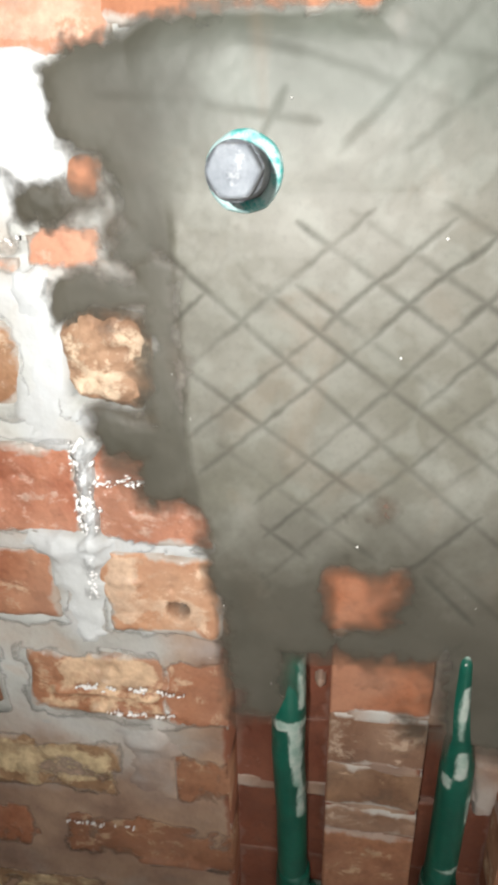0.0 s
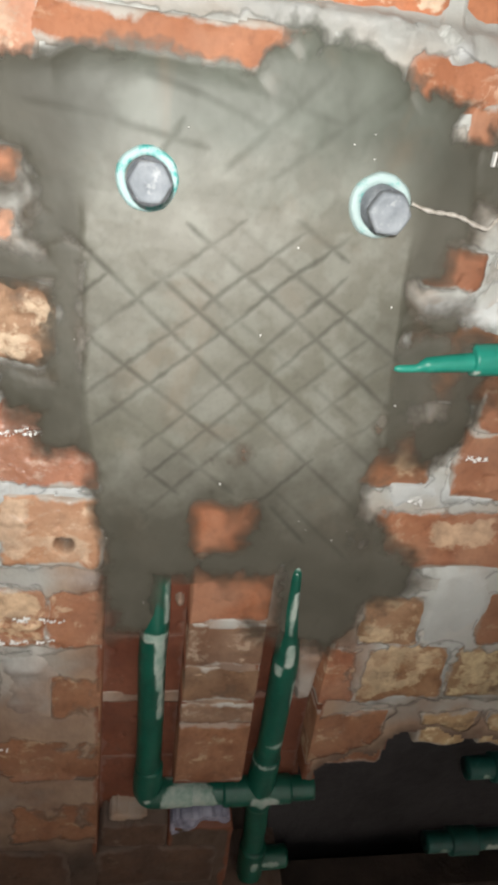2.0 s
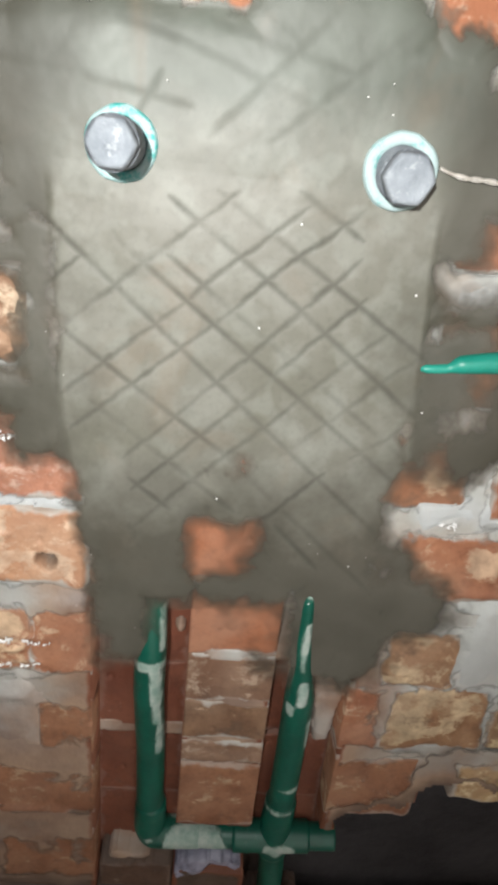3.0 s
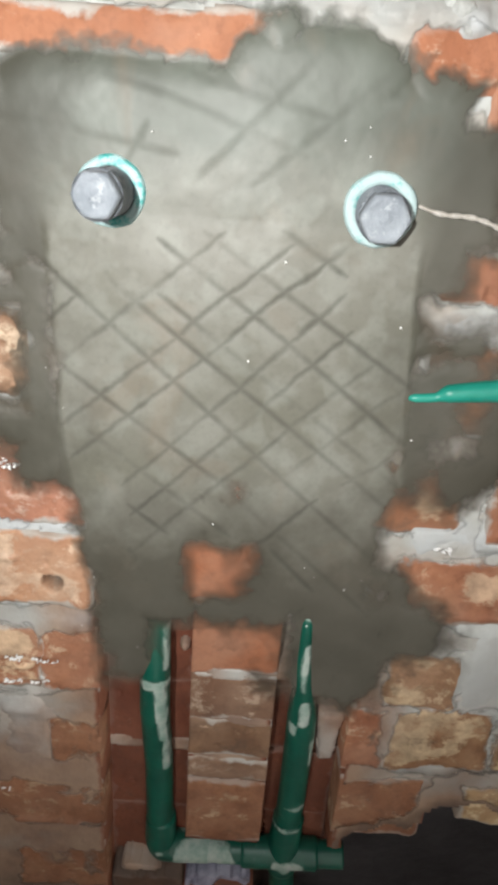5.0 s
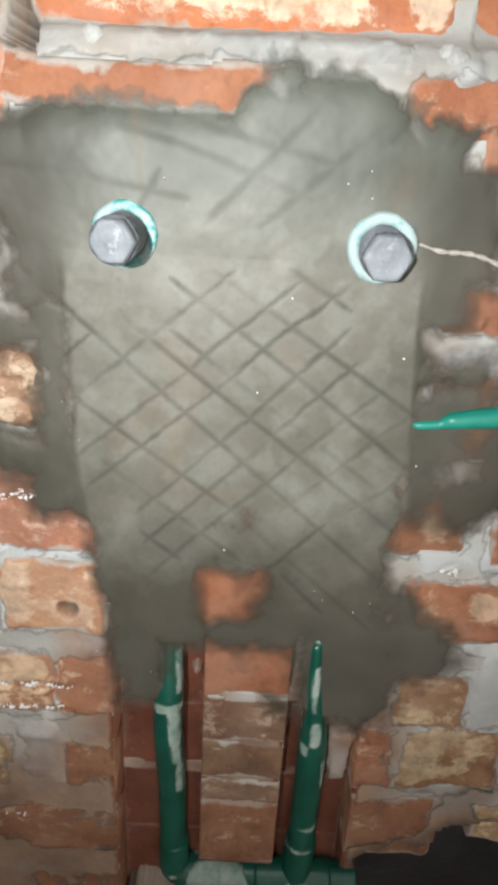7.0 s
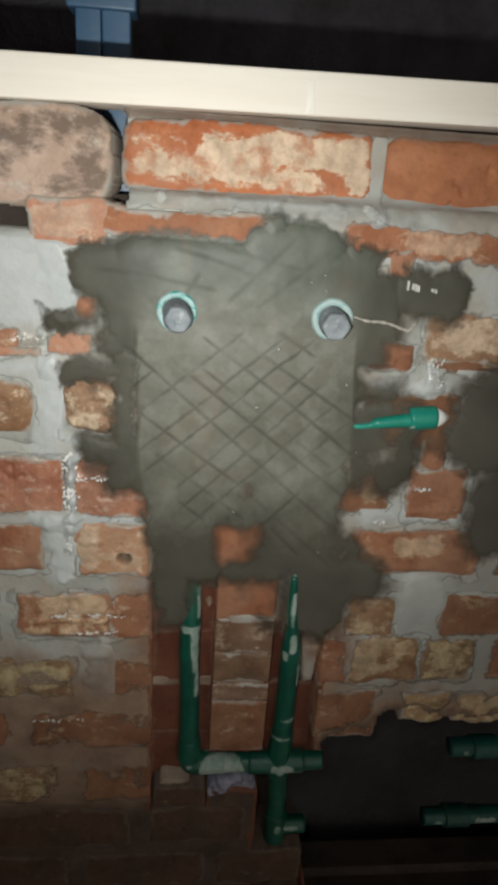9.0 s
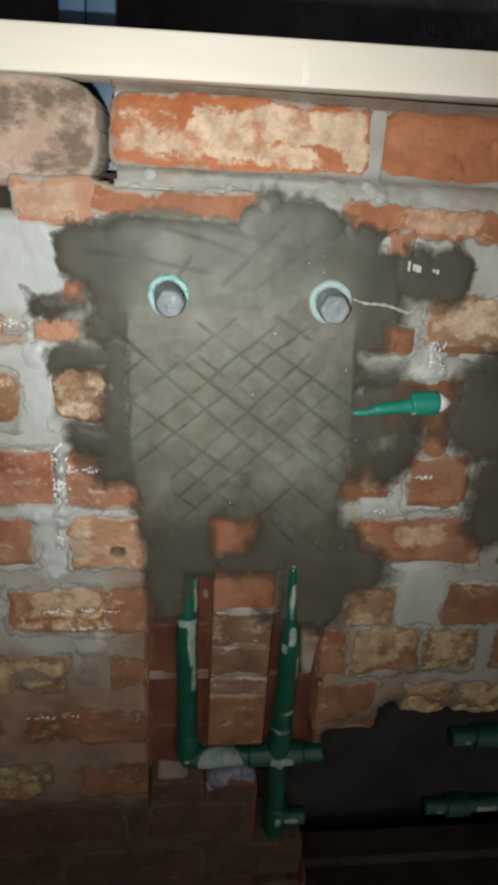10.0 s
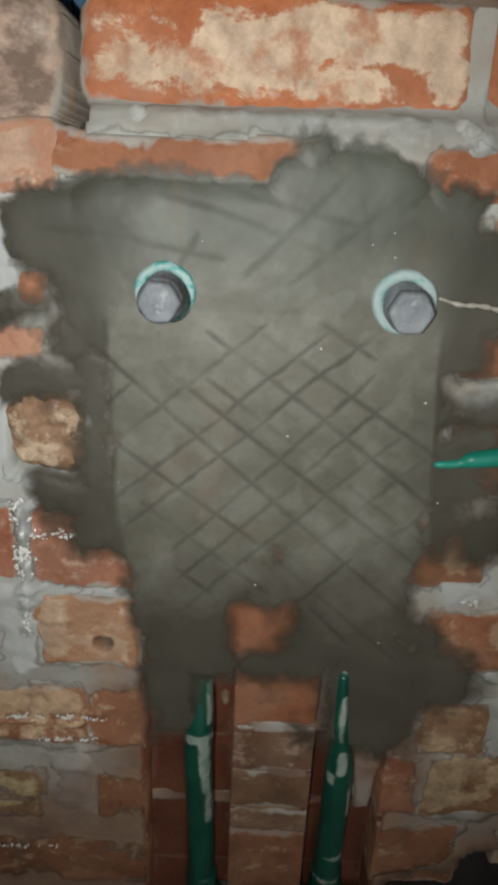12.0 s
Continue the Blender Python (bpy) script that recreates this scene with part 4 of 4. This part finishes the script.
    # trowelled middle paler than the rim; the torch's fading lower down painted in
    dry_lit = np.clip(0.5 - box_field(X, Z, -0.002, 1.172, 0.130, 0.172, 0.05) / 0.10 + 0.5 * wob, 0, 1)
    dry_lit *= np.clip(0.5 - (panel + 0.002 * wob) / (0.005 + 0.9 * np.clip(Z - 1.165, 0, 1)), 0.22, 1)
    soft = np.clip((X - 0.07) / 0.04, 0, 1) * np.clip((0.212 - X) / 0.015, 0, 1) * np.clip((1.225 - Z) / 0.03, 0.3, 1)
    soft = np.maximum(soft, np.clip((0.985 - Z) / 0.03, 0, 1) * np.clip((X + 0.085) / 0.02, 0, 1))
    soft = np.maximum(soft, np.clip((1.13 - Z) / 0.05, 0.25, 0.75))
    soft = np.maximum(soft, 0.8 * np.clip((X + 0.185) / 0.02, 0, 1) * np.clip((1.225 - Z) / 0.02, 0, 1))
    ob = grid_part("cement_render", xs, zs, f < 0.016, y, M["cement"], None, 0.02, layers=(("groove", g), ("cover", cover), ("dry_lit", dry_lit), ("soft", soft), ("damp", np.clip((Z - 1.185) / 0.05 + 0.4 * wob, 0, 1))))
    return tagged(ob, "damp grey cement render patch scratched with a diamond grid", "render", kind="structure")


cement_patch()


# ---- outlets with plugs ----
def pipe_plug(x, z, tip_x, tip_z, reach, rim, girth, ring, label):
    """A socket set flush in the render, closed by a ribbed plug with a six-sided head; the tip leans by tip_x, tip_z."""
    ob = thing("pipe_plug", label, "pipe plug", "plugged outlets", (x, 0, z))
    bm = bmesh.new()
    prof = ((0.0133, 0.006), (0.0133, -0.0080), (0.0140, -0.0098), (rim - 0.002, -0.0098), (rim - 0.0005, -0.0080), (rim, 0.004))
    sides, rings = 40, []
    for r, y in prof:
        rings.append([bm.verts.new((r * math.cos(a) * (1 + 0.02 * math.sin(3 * a + x)), y + 0.0008 * math.sin(2 * a + x * 40), r * math.sin(a) * (1 + 0.015 * math.sin(5 * a) + 0.012 * math.sin(11 * a + x * 90))))
                      for a in (2 * math.pi * k / sides for k in range(sides))])
    for a, b in zip(rings, rings[1:]):
        for k in range(sides):
            bm.faces.new((a[k], a[(k + 1) % sides], b[(k + 1) % sides], b[k]))
    bmesh.ops.recalc_face_normals(bm, faces=bm.faces)
    part("socket", bm, M[ring], ob, "turquoise plastic socket rim smeared with white")

    def at(y):
        s = max(0.0, -y / reach)
        return tip_x * s, tip_z * s

    # ribbed shank
    bm = bmesh.new()
    n = 28
    ys = [0.006 - (reach - 0.002) * i / n for i in range(n + 1)]
    tube(bm, [(at(y)[0], y, at(y)[1]) for y in ys], [(0.0130 if i % 4 < 2 else 0.0116) * (1.0 + 0.9 * (girth - 0.91)) for i in range(n + 1)], 32)
    part("shank", bm, M["plug"], ob, "ribbed grey plastic shank")
    # six-sided head with a rounded rim, a shallow dish and a small boss
    bm = bmesh.new()
    rows = ((0.0112, 0.70), (0.0136, 0.73), (0.0137, 0.92), (0.0126, 0.985), (0.0104, 1.0), (0.0088, 0.985), (0.0030, 0.985), (0.0020, 1.0))
    rings = []
    for r, s in rows:
        y = -reach * s
        ox, oz = at(y)
        ring = []
        for k in range(36):
            a = 2 * math.pi * k / 36
            hexa = math.cos(math.pi / 6) / math.cos((a % (math.pi / 3)) - math.pi / 6)
            rr = girth * (r * (0.30 + 0.72 * hexa) if r > 0.0115 else r)
            ring.append(bm.verts.new((ox + rr * math.cos(a), y, oz + rr * math.sin(a))))
        rings.append(ring)
    for a, b in zip(rings, rings[1:]):
        for k in range(36):
            bm.faces.new((a[k], a[(k + 1) % 36], b[(k + 1) % 36], b[k]))
    bm.faces.new(rings[-1])
    bm.faces.new(list(reversed(rings[0])))
    bmesh.ops.recalc_face_normals(bm, faces=bm.faces)
    part("head", bm, M["plug"], ob, "six-sided grey plastic plug head")
    return ob


pipe_plug(-0.075, 1.200, 0.002, 0.001, 0.055, 0.0197, 0.91, "ring", "grey plastic plug in a turquoise socket, bare")
pipe_plug(0.075, 1.200, -0.001, -0.0025, 0.035, 0.0208, 1.0, "pale_ring", "grey plastic plug in a turquoise socket, with a string")

bm = bmesh.new()
pts = [(0.096 + 0.0028 * i, -0.0082 + 0.0008 * math.sin(i * 0.9), 1.204 - 0.00050 * i - 0.0012 * math.sin(i * 0.4)) for i in range(20)]
pts += [(0.1515, -0.0080, 1.1935), (0.1545, -0.0080, 1.1950), (0.1570, -0.0078, 1.1985), (0.1590, -0.0076, 1.2020)]
tube(bm, pts, [0.0011 + 0.0008 * math.sin(i * 2.1) ** 2 * (i > 3) for i in range(23)] + [0.0004], 8)
tagged(part("string", bm, M["string"]), "short whitish crusted string beside the plug", "string")

# ---- the green pipework ----
run = thing("water_pipe", "green plastic water pipes smeared with white mortar, in cut chases", "pipe")


def smeared(ob, smears):
    """Gives a pipe its layer of mortar smears: centre x, z, half sizes."""
    n = len(ob.data.vertices)
    co = np.zeros(n * 3)
    ob.data.vertices.foreach_get("co", co)
    x, z = co[0::3], co[2::3]
    f = np.full(n, 9.0)
    for cx, cz, hx, hz in smears:
        f = np.minimum(f, box_field(x, z, cx, cz, hx, hz, min(hx, hz)))
    layer = ob.data.attributes.new("smear", "FLOAT", "POINT")
    layer.data.foreach_set("value", np.clip(0.5 - f / 0.006, 0, 1))
    return ob


def pipe_part(name, pts, radii, parent, look_of="pipe", smears=(), label=""):
    """A pipe or fitting, finely divided along its length."""
    if isinstance(radii, float):
        radii = [radii] * len(pts)
    fine, wide = [], []
    for a, b, ra, rb in zip(pts, pts[1:], radii, radii[1:]):
        n = max(1, int((Vector(b) - Vector(a)).length / 0.002))
        for i in range(n):
            fine.append(tuple(Vector(a).lerp(Vector(b), i / n)))
            wide.append(ra + (rb - ra) * i / n)
    for _ in range(3):                                             # soften the bends
        fine = fine[:1] + [tuple((Vector(a) + Vector(b) * 2 + Vector(c)) / 4) for a, b, c in zip(fine, fine[1:], fine[2:])] + fine[-1:]
    fine.append(pts[-1])
    wide.append(radii[-1])
    bm = bmesh.new()
    tube(bm, fine, wide, 28)
    return smeared(part(name, bm, M[look_of], parent, label), smears)


pipe_part("pipe", [(-0.053, 0.024, 0.93), (-0.0515, 0.0105, 0.875), (-0.0505, 0.0062, 0.842), (-0.051, 0.009, 0.80), (-0.048, 0.018, 0.72), (-0.046, 0.020, 0.61)], 0.0125, run,
          smears=((-0.050, 0.834, 0.014, 0.004), (-0.0455, 0.812, 0.0045, 0.022), (-0.0425, 0.785, 0.0035, 0.020), (-0.0405, 0.756, 0.003, 0.030), (-0.041, 0.868, 0.002, 0.02), (-0.056, 0.885, 0.003, 0.003)))
pipe_part("pipe", [(0.0650, 0.004, 0.920), (0.0650, -0.0018, 0.904), (0.0660, -0.0005, 0.87), (0.0695, 0.0030, 0.832), (0.0715, 0.0055, 0.803), (0.0725, 0.0085, 0.780), (0.0735, 0.014, 0.70), (0.0725, 0.016, 0.61)],
          [0.0030, 0.0046, 0.0066, 0.0098, 0.0122, 0.0125, 0.0125, 0.0125], run,
          smears=((0.0675, 0.862, 0.0024, 0.024), (0.072, 0.815, 0.004, 0.014), (0.0835, 0.775, 0.002, 0.030), (0.064, 0.795, 0.003, 0.007), (0.066, 0.912, 0.003, 0.004), (0.075, 0.690, 0.009, 0.002)))
pipe_part("pipe", [(-0.046, 0.020, 0.606), (0.02, 0.018, 0.607), (0.130, 0.016, 0.612)], 0.0125, run, smears=((-0.004, 0.606, 0.030, 0.014),))
pipe_part("pipe", [(0.072, 0.020, 0.606), (0.076, 0.022, 0.55), (0.079, 0.024, 0.44)], 0.0125, run)
pipe_part("elbow", [(-0.046, 0.020, 0.650), (-0.046, 0.020, 0.647), (-0.046, 0.020, 0.616), (-0.042, 0.020, 0.608), (-0.032, 0.020, 0.606), (0.0, 0.020, 0.606), (0.003, 0.020, 0.606)],
          [0.0128, 0.0142, 0.0150, 0.0158, 0.0150, 0.0142, 0.0128], run, smears=((-0.010, 0.606, 0.022, 0.016), (-0.046, 0.612, 0.004, 0.004)))
pipe_part("collar", [(0.0735, 0.016, 0.664), (0.0735, 0.016, 0.662), (0.0725, 0.017, 0.630), (0.0725, 0.018, 0.590)], [0.0128, 0.0144, 0.0150, 0.0150], run, smears=((0.070, 0.659, 0.012, 0.002), (0.072, 0.606, 0.012, 0.008)))
pipe_part("tee", [(0.032, 0.018, 0.607), (0.034, 0.018, 0.607), (0.104, 0.017, 0.610), (0.106, 0.017, 0.610)], [0.0128, 0.0150, 0.0150, 0.0128], run, smears=((0.076, 0.606, 0.016, 0.008), (0.090, 0.600, 0.010, 0.003)))
pipe_part("collar", [(0.078, 0.022, 0.512), (0.078, 0.022, 0.509), (0.079, 0.023, 0.460), (0.079, 0.023, 0.457)], [0.0128, 0.0150, 0.0150, 0.0128], run, smears=((0.080, 0.492, 0.005, 0.008),))
pipe_part("stub", [(0.085, 0.023, 0.484), (0.118, 0.023, 0.487), (0.120, 0.023, 0.487)], [0.0125, 0.0125, 0.010], run, smears=((0.100, 0.489, 0.010, 0.003),))

side = thing("side_pipe", "short green pipe with a coupling, end capped with mortar", "pipe")
pipe_part("pipe", [(0.110, -0.0040, 1.0900), (0.114, -0.0045, 1.0902), (0.128, -0.0045, 1.0915), (0.134, -0.0050, 1.0950), (0.146, -0.0050, 1.0965), (0.175, -0.0045, 1.1000)], [0.0016, 0.0028, 0.0031, 0.0058, 0.0064, 0.0078], side, "clean_lit")
sleeve = pipe_part("coupling", [(0.168, -0.003, 1.1005), (0.169, -0.003, 1.1005), (0.195, -0.004, 1.103), (0.197, -0.004, 1.103)], [0.0105, 0.0122, 0.0122, 0.010], side, "clean_lit", ((0.170, 1.093, 0.003, 0.003),))
bm = bmesh.new()
tube(bm, [(0.195, -0.004, 1.103), (0.203, -0.004, 1.103), (0.211, -0.003, 1.104)], [0.0112, 0.008, 0.002], 14)
part("mortar_cap", bm, M["chip"], sleeve, "pointed white mortar cap")

for z, x0, y in ((0.615, 0.312, 0.030), (0.478, 0.298, 0.035)):
    pipe = thing("wall_pipe", "green plastic pipe running through the dark hollow, its shade in the colour", "pipe", "pipes in the hollow")
    pipe_part("pipe", [(x0, y, z), (0.45, y, z + 0.002), (0.66, y, z + 0.004)], 0.0125, pipe, "shaded_pipe", ((x0 + 0.09, z + 0.002, 0.016, 0.004), (x0 + 0.02, z, 0.005, 0.004)))
    pipe_part("coupling", [(x0 + 0.03, y, z), (x0 + 0.031, y, z), (x0 + 0.065, y, z), (x0 + 0.066, y, z)], [0.012, 0.0165, 0.0165, 0.012], pipe, "shaded_pipe")

# crumpled film on the pipe
xs, zs = np.linspace(-0.034, 0.034, 40), np.linspace(-0.014, 0.014, 20)
X, Z = np.meshgrid(xs, zs, indexing="ij")
f = box_field(X, Z, 0, 0, 0.033, 0.013, 0.01) + 0.006 * smooth_noise(X, Z, 70, 81, 3)
scrap = grid_part("plastic_scrap", xs, zs, f < 0, 0.004 + 0.010 * smooth_noise(X, Z, 60, 82, 3), M["scrap"], None, 0.02, (0.012, 0, 0.578))
tagged(scrap, "crumpled bluish plastic scrap stuck below the pipe", "scrap")

# ---- timber and post above ----
bm = block(-0.75, 0.75, -0.001, 0.050, -0.0175, 0.0175, 0.002)
bmesh.ops.subdivide_edges(bm, edges=[e for e in bm.edges if abs(e.verts[0].co.x - e.verts[1].co.x) > 1], cuts=60)
batten = part("timber_batten", bm, M["wood"], None, at=(0, 0, 1.3925))
batten.rotation_euler = (0, radians(-1.0), 0)
part("saw_mark", block(0.033, 0.039, -0.0016, 0.001, -0.016, 0.010, 0.0004), M["pale"], batten, "pale rubbed mark")
tagged(batten, "pale planed timber batten lying along the wall top", "batten")

post = thing("blue_post", "blue painted metal post behind the wall", "post")
part("half_post", block(-0.184, -0.159, 0.132, 0.160, 0.0, 2.6, 0.002), M["blue"], post)
part("bracket", block(-0.192, -0.124, 0.126, 0.166, 1.468, 1.51, 0.003), M["blue"], post, "blue metal bracket")
part("half_post", block(-0.158, -0.130, 0.132, 0.160, 0.0, 2.6, 0.002), M["blue"], post)

# ---- crumbs ----
for i in range(6):
    bm = block(-0.0008, 0.0008, -0.002, 0.003, -0.005, 0.005, 0.0005)
    ob = part("white_drip", bm, M["chip"], None, at=((0.1455, 0.1505, 0.1535, 0.1560, 0.170, 0.1735)[i], -0.007, 1.236 - 0.0008 * i))
    ob.scale.z = (0.9, 0.6, 0.7, 0.6, 0.3, 0.4)[i]
    tagged(ob, "small white plaster drip on the cement", "plaster drip", "white drips")

SPECKS = ((0.066, 1.227), (0.099, 0.950), (-0.062, 0.875), (0.064, 0.906), (-0.093, 0.938), (-0.104, 0.893), 
          (0.170, 1.184), (0.116, 1.062), (-0.118, 1.095),)
rng = random.Random(5)
SPECKS += tuple((rng.uniform(-0.115, 0.11), rng.uniform(0.90, 1.262)) for _ in range(12))
for x, z in SPECKS:
    bm = bmesh.new()
    bmesh.ops.create_icosphere(bm, subdivisions=2, radius=0.0003 + 0.0005 * rng.random() ** 2)
    for v in bm.verts:
        v.co *= 1 + 0.25 * noise.noise(v.co * 900 + Vector((x * 90, 0, z * 90)))
        v.co.y *= 0.6
    tagged(part("mortar_speck", bm, M["chip"], None, at=(x, -0.0072, z)), "tiny white mortar speck stuck to the wall", "mortar speck", "mortar specks")
